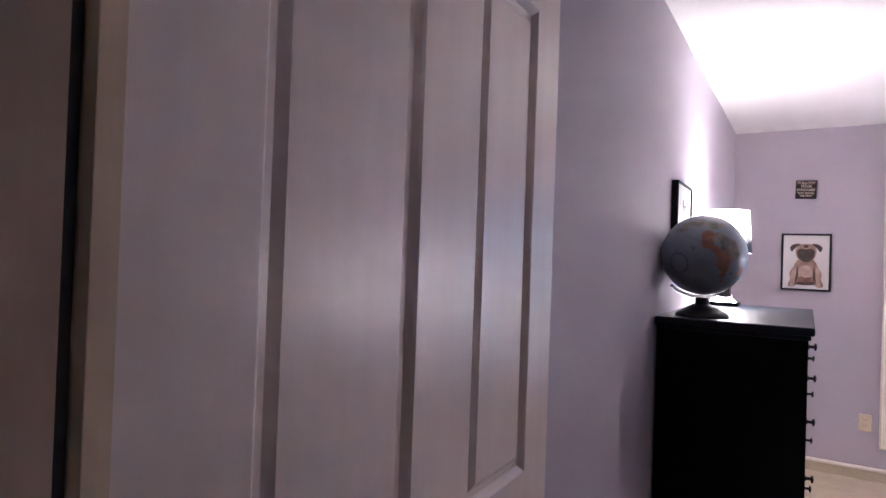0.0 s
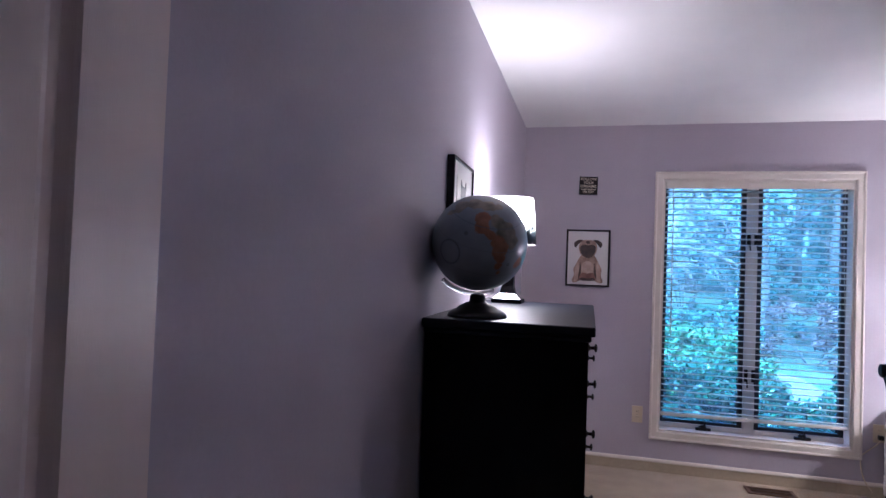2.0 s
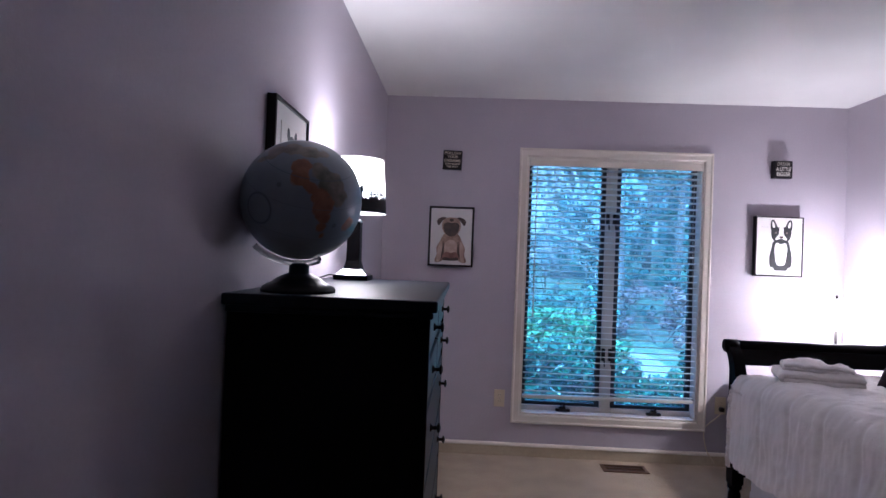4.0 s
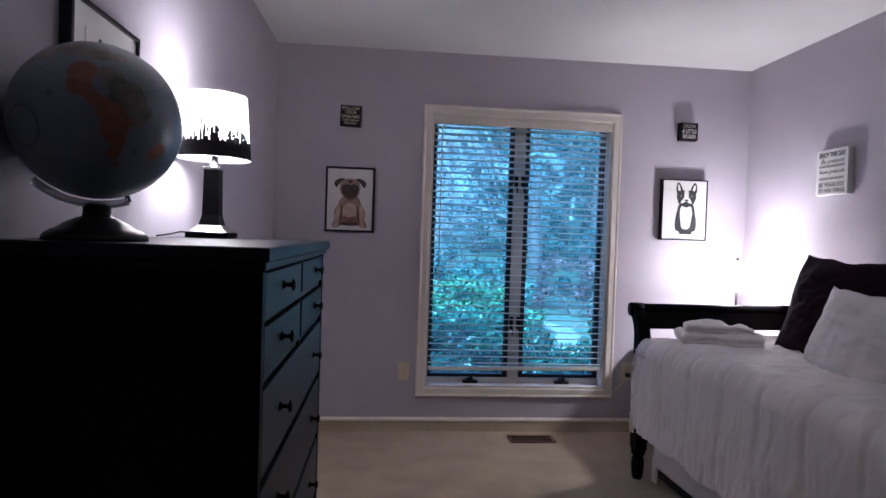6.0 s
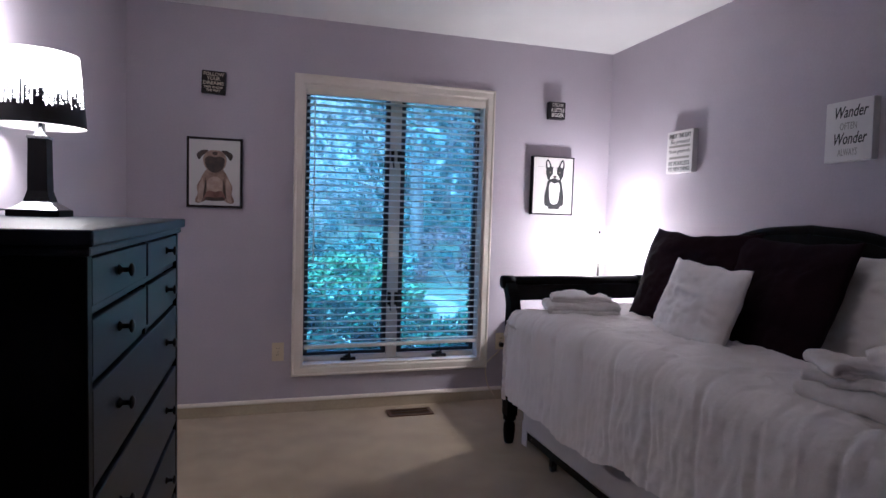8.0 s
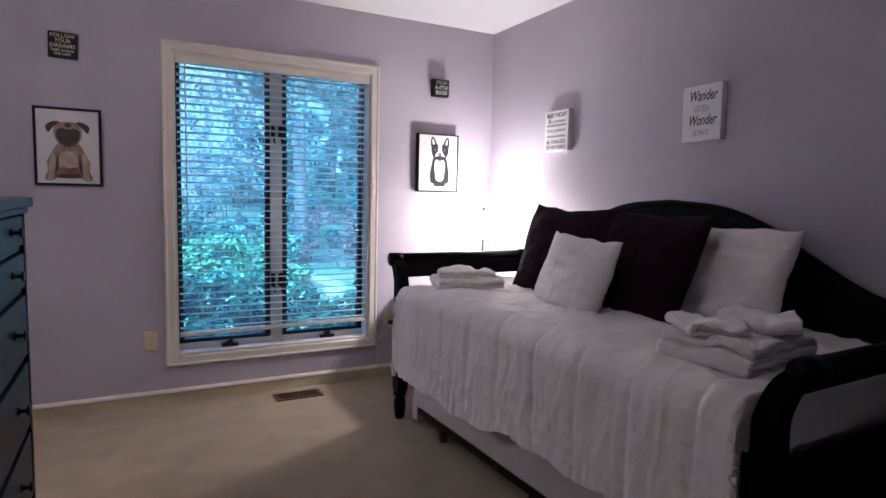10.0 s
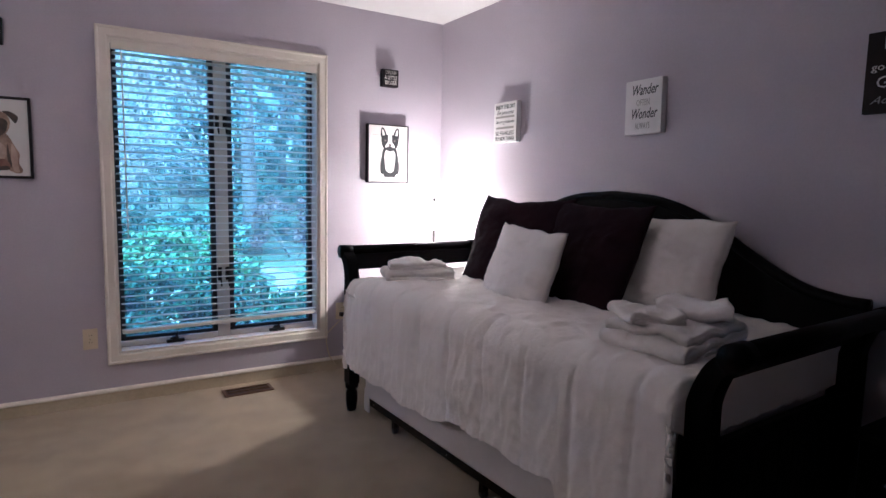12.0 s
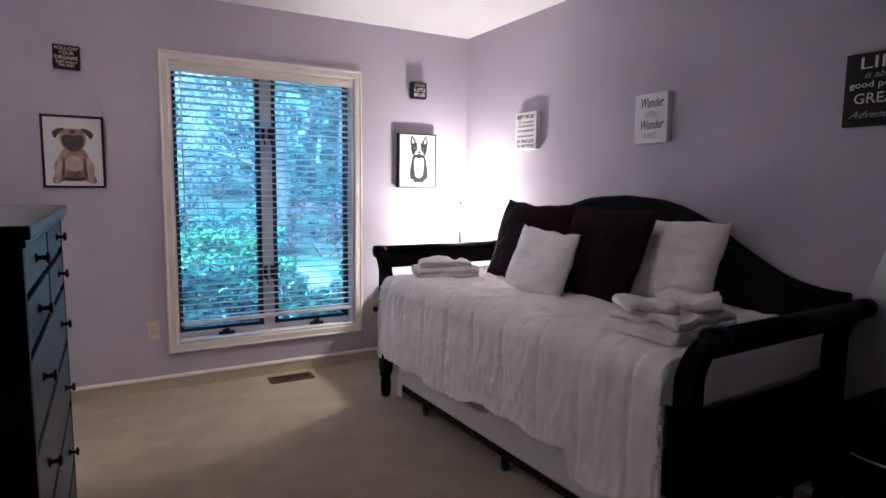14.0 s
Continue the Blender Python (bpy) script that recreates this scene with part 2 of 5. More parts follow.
sheer_shade = shade_material("sheer_lampshade_cloth", (0.95, 0.94, 0.92), 0.9, 0.48)


def slat_material():
    """Thin white vinyl that lets some daylight through."""
    m = material("blind_slat_vinyl", (0.84, 0.83, 0.82), 0.35, (0.80, 0.79, 0.78), 10, 4, per_object=0.05)
    nt = m.node_tree
    b, out = nt.nodes["Principled BSDF"], nt.nodes["Material Output"]
    tl, mix = nt.nodes.new("ShaderNodeBsdfTranslucent"), nt.nodes.new("ShaderNodeMixShader")
    tl.inputs["Color"].default_value = (0.92, 0.91, 0.88, 1)
    mix.inputs[0].default_value = 0.60
    nt.links.new(b.outputs[0], mix.inputs[1])
    nt.links.new(tl.outputs[0], mix.inputs[2])
    nt.links.new(mix.outputs[0], out.inputs["Surface"])
    return m


slat_white = slat_material()
black_band = material("black_shade_print", (0.010, 0.010, 0.011), 0.8)
hedge_leaf = leaf_material("hedge_leaf", (0.022, 0.062, 0.038), (0.07, 0.15, 0.075), 0.27)
bright_leaf = leaf_material("yellow_green_leaf", (0.06, 0.15, 0.07), (0.14, 0.25, 0.09), 0.4)
# ivy and woodland leaf colours are paler and bluer, with haze put in
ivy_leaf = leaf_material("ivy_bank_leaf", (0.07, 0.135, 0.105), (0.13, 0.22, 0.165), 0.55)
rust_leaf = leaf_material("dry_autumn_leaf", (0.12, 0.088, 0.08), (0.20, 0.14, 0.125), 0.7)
hazed_leaf = leaf_material("woodland_leaf", (0.09, 0.15, 0.135), (0.15, 0.22, 0.19), 0.6)
# bark greyed and lightened so the trunks sit back in the haze
bark = material("grey_bark", (0.20, 0.19, 0.16), 0.9, (0.12, 0.115, 0.10), 12, 8, 0.8, 40, stretch=(1, 1, 0.25))
pale_twig = material("pale_twig_bark", (0.50, 0.46, 0.40), 0.7, (0.36, 0.32, 0.28), 20, 6)
leaf_litter = material("leaf_litter_ground", (0.12, 0.13, 0.09), 0.95, (0.06, 0.11, 0.06), 1.2, 10, 1.0, 30, fine=(14, 0.5))
path_stone = material("pale_concrete_path", (0.27, 0.26, 0.25), 0.9, (0.18, 0.18, 0.16), 4, 8, 0.6, 60, fine=(50, 0.3))
tan_jamb = material("tan_jamb_paint", (0.40, 0.28, 0.20), 0.5, (0.34, 0.24, 0.17), 8, 5, 0.1, 60, stretch=(3, 3, 0.4))
door_edge_wood = material("yellowed_door_edge", (0.62, 0.48, 0.33), 0.45, (0.54, 0.41, 0.27), 10, 5, 0.1, 60, stretch=(3, 3, 0.4))
outside_siding = material("outside_siding", (0.35, 0.30, 0.25), 0.8, (0.28, 0.24, 0.2), 4)


# ---- mesh helpers ----
def mesh_object(name, bm, mat, smooth=False):
    me = bpy.data.meshes.new(name)
    bmesh.ops.recalc_face_normals(bm, faces=bm.faces[:])
    bm.to_mesh(me)
    bm.free()
    if smooth:
        for p in me.polygons:
            p.use_smooth = True
    me.materials.append(mat)
    return new(name, me)


def part(name, bm, mat, parent, label="", smooth=False):
    ob = mesh_object(name, bm, mat, smooth)
    ob.parent = parent
    if label:
        ob["label"] = label
    return ob


def again(ob, parent, m=None):
    """The same part once more, on the same mesh."""
    k = new(ob.name.split(".")[0], ob.data)
    k.parent = parent
    if m is not None:
        k.matrix_basis = m
    return k


def thing(name, at, label, category, group="", kind="", turn=0.0):
    ob = new(name)
    ob.empty_display_size = 0.05
    ob.matrix_basis = pose(*at, 0, 0, turn)
    return tagged(ob, label, category, group, kind)


def box(bm, x0, y0, z0, x1, y1, z1, bevel=0.0, seg=2):
    m = Matrix.LocRotScale(((x0 + x1) / 2, (y0 + y1) / 2, (z0 + z1) / 2), None, (abs(x1 - x0), abs(y1 - y0), abs(z1 - z0)))
    made = bmesh.ops.create_cube(bm, size=1, matrix=m)["verts"]
    if bevel:
        edges = list({e for v in made for e in v.link_edges})
        bmesh.ops.bevel(bm, geom=edges, offset=bevel, segments=seg, affect="EDGES", profile=0.6)
    return bm


def boxed(*sizes, bevel=0.0, seg=2):
    return box(bmesh.new(), *sizes, bevel=bevel, seg=seg)


def lathe(bm, profile, seg=32, at=(0, 0, 0), closed=False):
    rings = []
    for r, z in profile:
        rings.append([bm.verts.new((at[0] + r * math.cos(2 * math.pi * i / seg), at[1] + r * math.sin(2 * math.pi * i / seg), at[2] + z)) for i in range(seg)])
    pairs = list(zip(rings, rings[1:])) + ([(rings[-1], rings[0])] if closed else [])
    for a, c in pairs:
        for i in range(seg):
            bm.faces.new((a[i], a[(i + 1) % seg], c[(i + 1) % seg], c[i]))
    if not closed:
        bm.faces.new(rings[0][::-1])
        bm.faces.new(rings[-1])
    return bm


def tube(bm, points, radius, seg=8):
    points = [Vector(p) for p in points]
    rings, side = [], None
    for i, p in enumerate(points):
        way = (points[min(i + 1, len(points) - 1)] - points[max(i - 1, 0)]).normalized()
        if side is None:
            side = way.cross((0, 0, 1) if abs(way.z) < 0.9 else (1, 0, 0)).normalized()
        side = (side - way * side.dot(way)).normalized()
        up = way.cross(side)
        r = radius[i] if isinstance(radius, (list, tuple)) else radius
        rings.append([bm.verts.new(p + r * (math.cos(2 * math.pi * k / seg) * side + math.sin(2 * math.pi * k / seg) * up)) for k in range(seg)])
    for a, c in zip(rings, rings[1:]):
        for k in range(seg):
            bm.faces.new((a[k], a[(k + 1) % seg], c[(k + 1) % seg], c[k]))
    bm.faces.new(rings[0][::-1])
    bm.faces.new(rings[-1])
    return bm


def prism(bm, outline, axis, a0, a1):
    """Extrudes an outline of two coordinates along an axis: x takes (y, z), y takes (x, z), z takes (x, y)."""
    def place(p, a):
        return {"x": (a, p[0], p[1]), "y": (p[0], a, p[1]), "z": (p[0], p[1], a)}[axis]
    ends = [[bm.verts.new(place(p, a)) for p in outline] for a in (a0, a1)]
    n = len(outline)
    for i in range(n):
        bm.faces.new((ends[0][i], ends[0][(i + 1) % n], ends[1][(i + 1) % n], ends[1][i]))
    caps = [bm.faces.new(ends[0][::-1]), bm.faces.new(ends[1])]
    bmesh.ops.triangulate(bm, faces=caps)
    return bm


def smooth_curve(keys, steps):
    """Points on a gentle curve through the keys (Catmull-Rom)."""
    out = []
    pts = [Vector(k) for k in keys]
    pts = [2 * pts[0] - pts[1]] + pts + [2 * pts[-1] - pts[-2]]
    for a, b, c, d in zip(pts, pts[1:], pts[2:], pts[3:]):
        for i in range(steps):
            t = i / steps
            out.append(0.5 * (2 * b + (c - a) * t + (2 * a - 5 * b + 4 * c - d) * t * t + (3 * b - a - 3 * c + d) * t ** 3))
    out.append(pts[-2])
    return out


def step01(a, b, x):
    t = min(1, max(0, (x - a) / (b - a)))
    return t * t * (3 - 2 * t)


def setting(name, bm, mat, label, category, parent=None, smooth=False):
    ob = mesh_object(name, bm, mat, smooth)
    return tagged(ob, label, category, "", "structure")


def lettering(text, size, x, z, y, mat, parent, shear=0.0, wide=None, bold=0.0, label=""):
    """One line of raised lettering on a board that faces local -y, centred at x with its baseline at z."""
    cu = bpy.data.curves.new("lettering", "FONT")
    cu.body, cu.size, cu.align_x, cu.shear, cu.offset, cu.extrude = text, size, "CENTER", shear, bold, 0.0004
    cu.resolution_u = 2
    tmp = new("lettering", cu)
    me = bpy.data.meshes.new_from_object(tmp.evaluated_get(bpy.context.evaluated_depsgraph_get()))
    bpy.data.objects.remove(tmp)
    xs = [v.co.x for v in me.vertices]
    k = wide / (max(xs) - min(xs)) if wide else 1.0
    for v in me.vertices:
        v.co = (v.co.x * k, -v.co.z, v.co.y)
    me.materials.append(mat)
    ob = new("lettering", me)
    ob.parent, ob.location = parent, (x, y, z)
    ob["label"], ob["kind"] = label or "printed words " + text.lower(), "stuff"
    return ob


# ---- the room ----
WEST, EAST, NORTH, SOUTH, HEIGHT = -0.40, 2.72, 4.90, 0.10, 2.44
WX0, WX1, WZ0, WZ1 = 0.585, 1.775, 0.285, 2.045  # window opening
DX0, DX1, DZ = -0.325, 0.56, 2.05  # doorway

setting("floor", boxed(WEST - 0.12, SOUTH - 0.12, -0.10, EAST + 0.12, NORTH + 0.02, 0.0), carpet_pile, "beige cut-pile carpet, slightly worn, lit by two lamps", "carpet floor")
setting("ceiling", boxed(WEST - 0.12, SOUTH - 0.12, HEIGHT, EAST + 0.12, NORTH + 0.16, HEIGHT + 0.1), ceiling_paint, "plain white painted ceiling with faint texture", "ceiling")
setting("wall_west", boxed(WEST - 0.12, SOUTH - 0.12, -0.1, WEST, NORTH + 0.16, HEIGHT), wall_paint, "lavender grey painted wall behind the tall dresser", "wall")
setting("wall_east", boxed(EAST, SOUTH - 0.12, -0.1, EAST + 0.12, NORTH + 0.16, HEIGHT), wall_paint, "lavender grey painted wall behind the daybed", "wall")
bm = bmesh.new()
box(bm, WEST, NORTH, -0.1, WX0, NORTH + 0.16, HEIGHT)
box(bm, WX1, NORTH, -0.1, EAST, NORTH + 0.16, HEIGHT)
box(bm, WX0, NORTH, -0.1, WX1, NORTH + 0.16, WZ0)
box(bm, WX0, NORTH, WZ1, WX1, NORTH + 0.16, HEIGHT)
setting("wall_north", bm, wall_paint, "lavender grey painted wall with the tall double window", "wall")
bm = bmesh.new()
box(bm, WEST, SOUTH - 0.12, -0.1, DX0, SOUTH, HEIGHT)
box(bm, DX1, SOUTH - 0.12, -0.1, EAST, SOUTH, HEIGHT)
box(bm, DX0, SOUTH - 0.12, DZ, DX1, SOUTH, HEIGHT)
setting("wall_south", bm, wall_paint, "lavender grey painted wall with the open doorway", "wall")

# a short dim hall closes the place behind the doorway
HY = SOUTH - 0.12
setting("floor_hall", boxed(-1.4, HY - 1.5, -0.1, 1.6, HY, -0.001), carpet_pile, "beige carpet of the dim hall", "carpet floor")
setting("ceiling_hall", boxed(-1.4, HY - 1.5, HEIGHT, 1.6, HY, HEIGHT + 0.1), ceiling_paint, "plain white hall ceiling", "ceiling")
bm = bmesh.new()
box(bm, -1.5, HY - 1.5, -0.1, -1.4, HY, HEIGHT)
box(bm, 1.6, HY - 1.5, -0.1, 1.7, HY, HEIGHT)
box(bm, -1.5, HY - 1.6, -0.1, 1.7, HY - 1.5, HEIGHT)
box(bm, -1.5, HY - 0.002, -0.1, WEST - 0.122, HY + 0.1, HEIGHT)
setting("wall_hall", bm, wall_paint, "plain painted walls of the dim hall", "wall")


def baseboard(x0, y0, x1, y1, nx, ny):
    """Moulded baseboard from one corner to the other, standing out of the wall along (nx, ny)."""
    def strip(outline):
        b = bmesh.new()
        ends = [[b.verts.new((x + nx * d, y + ny * d, z)) for d, z in outline] for x, y in ((x0, y0), (x1, y1))]
        n = len(outline)
        for i in range(n):
            b.faces.new((ends[0][i], ends[0][(i + 1) % n], ends[1][(i + 1) % n], ends[1][i]))
        b.faces.new(ends[0][::-1])
        b.faces.new(ends[1])
        return b
    board = setting("baseboard", strip([(0, 0), (0.012, 0), (0.012, 0.066), (0, 0.066)]), baseboard_paint, "cream baseboard, carpet reflection put in its face colour, pale rounded top", "baseboard")
    part("cap", strip([(0, 0.0662), (0.016, 0.0662), (0.0175, 0.071), (0.016, 0.078), (0.010, 0.086), (0.004, 0.089), (0, 0.089)]), trim_paint, board, "pale rounded top moulding")
    return board


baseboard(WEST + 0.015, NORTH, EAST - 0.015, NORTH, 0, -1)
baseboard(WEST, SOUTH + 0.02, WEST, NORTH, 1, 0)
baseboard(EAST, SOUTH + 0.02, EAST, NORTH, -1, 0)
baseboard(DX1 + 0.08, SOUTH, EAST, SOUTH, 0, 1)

# door casing and jamb
trim = thing("door_casing", (0, 0, 0), "cream painted door casing round the open doorway", "door trim", kind="structure")
# hinge jamb is tan, darker than the cream jambs
part("jamb", boxed(DX0 - 0.002, SOUTH - 0.125, 0, DX0 + 0.018, SOUTH + 0.004, DZ), tan_jamb, trim, "tan hinge jamb")
# black strip added to stand in for shade in the hinge gap
part("seal", boxed(DX0 - 0.05, SOUTH + 0.0045, 0.002, DX0 - 0.022, SOUTH + 0.031, DZ), black_plastic, trim, "black strip standing in for shade in the hinge gap")
part("jamb", boxed(DX1 - 0.018, SOUTH - 0.125, 0, DX1 + 0.002, SOUTH + 0.004, DZ), trim_paint, trim)
part("head_jamb", boxed(DX0 + 0.018, SOUTH - 0.125, DZ - 0.018, DX1 - 0.018, SOUTH + 0.004, DZ + 0.002), trim_paint, trim)
part("casing", boxed(DX1 + 0.002, SOUTH, 0, DX1 + 0.062, SOUTH + 0.016, DZ + 0.06, bevel=0.004), trim_paint, trim)
part("casing", boxed(DX0 - 0.06, SOUTH, DZ + 0.002, DX1 + 0.062, SOUTH + 0.0158, DZ + 0.062, bevel=0.004), trim_paint, trim)
part("casing", boxed(DX0 - 0.06, SOUTH - 0.137, 0, DX0 - 0.002, SOUTH - 0.12, DZ + 0.06, bevel=0.004), trim_paint, trim)


def panel_door():
    """Four-panel leaf, hinged at local x = 0 and reaching to x = W, its room face at y = 0 and facing -y."""
    W, H, T = 0.905, 2.02, 0.035
    leaf = thing("door_1", (-0.332, 0.134, 0.012), "white painted four-panel door standing open against the wall", "door", kind="structure", turn=91.0)
    cols = ((0.150, 0.415), (0.572, 0.795))
    rows = ((0.22, 0.84), (1.025, 1.88))
    bm = bmesh.new()
    box(bm, 0, 0, 0, cols[0][0], T, H)
    box(bm, cols[0][1], 0, 0, cols[1][0], T, H)
    box(bm, cols[1][1], 0, 0, W, T, H)
    for x0, x1 in cols:
        for z0, z1 in ((0, rows[0][0]), (rows[0][1], rows[1][0]), (rows[1][1], H)):
            box(bm, x0, 0, z0, x1, T, z1)
    part("door_frame", bm, door_paint, leaf)
    part("hinge_edge", boxed(-0.001, -0.0015, 0.002, 0.020, T - 0.002, H - 0.002, bevel=0.001), door_edge_wood, leaf, "yellowed hinge edge")
    for x0, x1 in cols:
        for z0, z1 in rows:
            b = bmesh.new()
            levels = ((0.0, 0.0), (0.004, 0.003), (0.012, 0.011), (0.022, 0.012), (0.034, 0.004))
            rings = [[b.verts.new(p) for p in ((x0 + i, d, z0 + i), (x1 - i, d, z0 + i), (x1 - i, d, z1 - i), (x0 + i, d, z1 - i))] for i, d in levels]
            for a, c in zip(rings, rings[1:]):
                for k in range(4):
                    b.faces.new((a[k], a[(k + 1) % 4], c[(k + 1) % 4], c[k]))
            b.faces.new(rings[-1])
            back = [b.verts.new((v.co.x, T - 0.006, v.co.z)) for v in rings[0]]
            b.faces.new(back[::-1])
            for k in range(4):
                b.faces.new((rings[0][k], back[k], back[(k + 1) % 4], rings[0][(k + 1) % 4]))
            part("panel", b, door_paint, leaf)
    for z in (0.25, 1.02, 1.78):
        part("hinge", tube(bmesh.new(), [(-0.006, -0.006, z), (-0.006, -0.006, z + 0.09)], 0.006, 10), chrome, leaf, "small metal hinge knuckle", True)
    k = part("knob", lathe(bmesh.new(), [(0.026, 0), (0.026, 0.006), (0.011, 0.012), (0.011, 0.03), (0.022, 0.04), (0.027, 0.052), (0.02, 0.064), (0.004, 0.068)], 20), chrome, leaf, "round metal door knob", True)
    k.matrix_basis = pose(0.845, 0, 0.92, 90, 0, 0)
    return leaf


panel_door()

# ---- the window ----
win = thing("window_1", (0, 0, 0), "tall double casement window in a cream painted casing", "window", kind="structure")


def moulded(x0, z0, x1, z1, w, d):
    """Mitred casing round the opening, stepped in section."""
    b = bmesh.new()
    section = ((0.0, 0.0), (0.0, d * 0.55), (w * 0.15, d * 0.8), (w * 0.7, d * 0.8), (w * 0.8, d), (w * 0.95, d), (w, d * 0.85), (w, 0.0))
    rings = []
    for o, h in section:
        rings.append([b.verts.new(p) for p in ((x0 - o, NORTH - h, z0 - o), (x1 + o, NORTH - h, z0 - o), (x1 + o, NORTH - h, z1 + o), (x0 - o, NORTH - h, z1 + o))])
    for a, c in zip(rings, rings[1:] + rings[:1]):
        for k in range(4):
            b.faces.new((a[k], a[(k + 1) % 4], c[(k + 1) % 4], c[k]))
    return b


part("casing", moulded(WX0, WZ0, WX1, WZ1, 0.058, 0.020), trim_paint, win, "cream painted mitred casing")
bm = bmesh.new()
box(bm, WX0 + 0.001, NORTH - 0.004, WZ0 + 0.001, WX0 + 0.013, NORTH + 0.15, WZ1 - 0.001)
box(bm, WX1 - 0.013, NORTH - 0.004, WZ0 + 0.001, WX1 - 0.001, NORTH + 0.15, WZ1 - 0.001)
box(bm, WX0 + 0.013, NORTH - 0.004, WZ1 - 0.013, WX1 - 0.013, NORTH + 0.15, WZ1 - 0.001)
part("jamb_liner", bm, trim_paint, win)
part("window_sill", boxed(WX0 + 0.013, NORTH - 0.004, WZ0 + 0.001, WX1 - 0.013, NORTH + 0.15, WZ0 + 0.014, bevel=0.003), trim_paint, win)
MX0, MX1 = 1.142, 1.216
part("mullion", boxed(MX0, NORTH + 0.075, WZ0 + 0.014, MX1, NORTH + 0.15, WZ1 - 0.013, bevel=0.004), trim_paint, win, "wide cream centre post")
part("bottom_stop", boxed(WX0 + 0.013, NORTH + 0.073, WZ0 + 0.014, MX0, NORTH + 0.148, WZ0 + 0.05, bevel=0.005), trim_paint, win)
part("bottom_stop", boxed(MX1, NORTH + 0.073, WZ0 + 0.014, WX1 - 0.013, NORTH + 0.148, WZ0 + 0.05, bevel=0.005), trim_paint, win)
for x0, x1 in ((WX0 + 0.013, MX0), (MX1, WX1 - 0.013)):
    z0, z1, y0, y1, w = WZ0 + 0.05, WZ1 - 0.013, NORTH + 0.085, NORTH + 0.125, 0.030
    sash = part("sash", boxed(x0, y0, z0, x0 + w, y1, z1, bevel=0.003), bronze_vinyl, win, "dark casement sash")
    part("stile", boxed(x1 - w, y0, z0, x1, y1, z1, bevel=0.003), bronze_vinyl, sash)
    part("rail", boxed(x0 + w, y0 + 0.001, z0, x1 - w, y1 - 0.001, z0 + w * 0.7, bevel=0.003), bronze_vinyl, sash)
    part("rail", boxed(x0 + w, y0 + 0.001, z1 - w, x1 - w, y1 - 0.001, z1, bevel=0.003), bronze_vinyl, sash)
    pane = part("pane", boxed(x0 + w - 0.004, y0 + 0.018, z0 + 0.02, x1 - w + 0.004, y0 + 0.022, z1 - w + 0.004), glass, sash, "clear glass pane")
    pane.visible_shadow = False
    part("insect_screen", boxed(x0 + w - 0.004, y1 - 0.004, z0 + 0.02, x1 - w + 0.004, y1 - 0.003, z1 - w + 0.004), screen_mesh, sash, "fine grey insect screen")
    cx = (x0 + x1) / 2 + 0.02
    crank = part("crank", boxed(cx - 0.05, NORTH + 0.045, WZ0 + 0.016, cx + 0.05, NORTH + 0.073, WZ0 + 0.036, bevel=0.006), black_metal, win, "dark metal window crank")
    part("crank_arm", tube(bmesh.new(), smooth_curve([(cx - 0.03, NORTH + 0.045, WZ0 + 0.045), (cx, NORTH + 0.038, WZ0 + 0.05), (cx + 0.012, NORTH + 0.035, WZ0 + 0.085)], 4), 0.006, 8), black_metal, crank, smooth=True)
    part("crank_base", boxed(cx - 0.018, NORTH + 0.04, WZ0 + 0.03, cx + 0.018, NORTH + 0.07, WZ0 + 0.055, bevel=0.006), black_metal, crank)
for x in (MX0 + 0.014, MX1 - 0.014):
    for z in (0.66, 1.60):
        latch = part("latch", boxed(x - 0.012, NORTH + 0.058, z, x + 0.012, NORTH + 0.075, z + 0.085, bevel=0.005), black_metal, win, "dark metal sash lock")
        part("lever", tube(bmesh.new(), [(x, NORTH + 0.058, z + 0.03), (x + 0.004, NORTH + 0.046, z), (x + 0.006, NORTH + 0.044, z - 0.035)], 0.005, 8), black_metal, latch, smooth=True)

# ---- the blind ----
blind = thing("venetian_blind", (0, 0, 0), "white horizontal-slat blind lowered with its slats open", "window blind")
BX0, BX1, BY = WX0 + 0.018, WX1 - 0.016, NORTH + 0.030
part("head_rail", boxed(BX0, BY - 0.028, 1.992, BX1, BY + 0.028, WZ1 - 0.014, bevel=0.003), slat_white, blind)
part("valance", boxed(BX0 - 0.003, BY - 0.036, 1.984, BX1 + 0.002, BY - 0.0285, WZ1 - 0.015, bevel=0.002), trim_paint, blind, "cream blind valance")
PITCH, COUNT, LOW = 0.0412, 38, 0.415
b = bmesh.new()
shape = [(-0.025, -0.0022), (-0.0125, 0.0006), (0, 0.0016), (0.0125, 0.0006), (0.025, -0.0022)]
outline = [(y, z + 0.0012) for y, z in shape] + [(y, z - 0.0012) for y, z in reversed(shape)]
prism(b, outline, "x", BX0 + 0.004, BX1 - 0.002)
slat = part("slat", b, slat_white, blind)
rng = random.Random(4)
for i in range(COUNT):
    z = LOW + 0.03 + i * PITCH
    m = pose(0, BY, z, -6 + rng.uniform(-1.5, 1.5), rng.uniform(-0.08, 0.08) + 0.25 * (1 - i / COUNT) ** 4, 0)
    if i == 0:
        slat.matrix_basis = m
    else:
        again(slat, blind, m)
rail = part("bottom_rail", boxed(BX0 + 0.003, -0.026, -0.011, BX1 - 0.003, 0.026, 0.011, bevel=0.005), trim_paint, blind, "cream bottom rail hanging a little askew")
rail.matrix_basis = pose(0, BY, LOW - 0.018, 0, -0.55, 0)
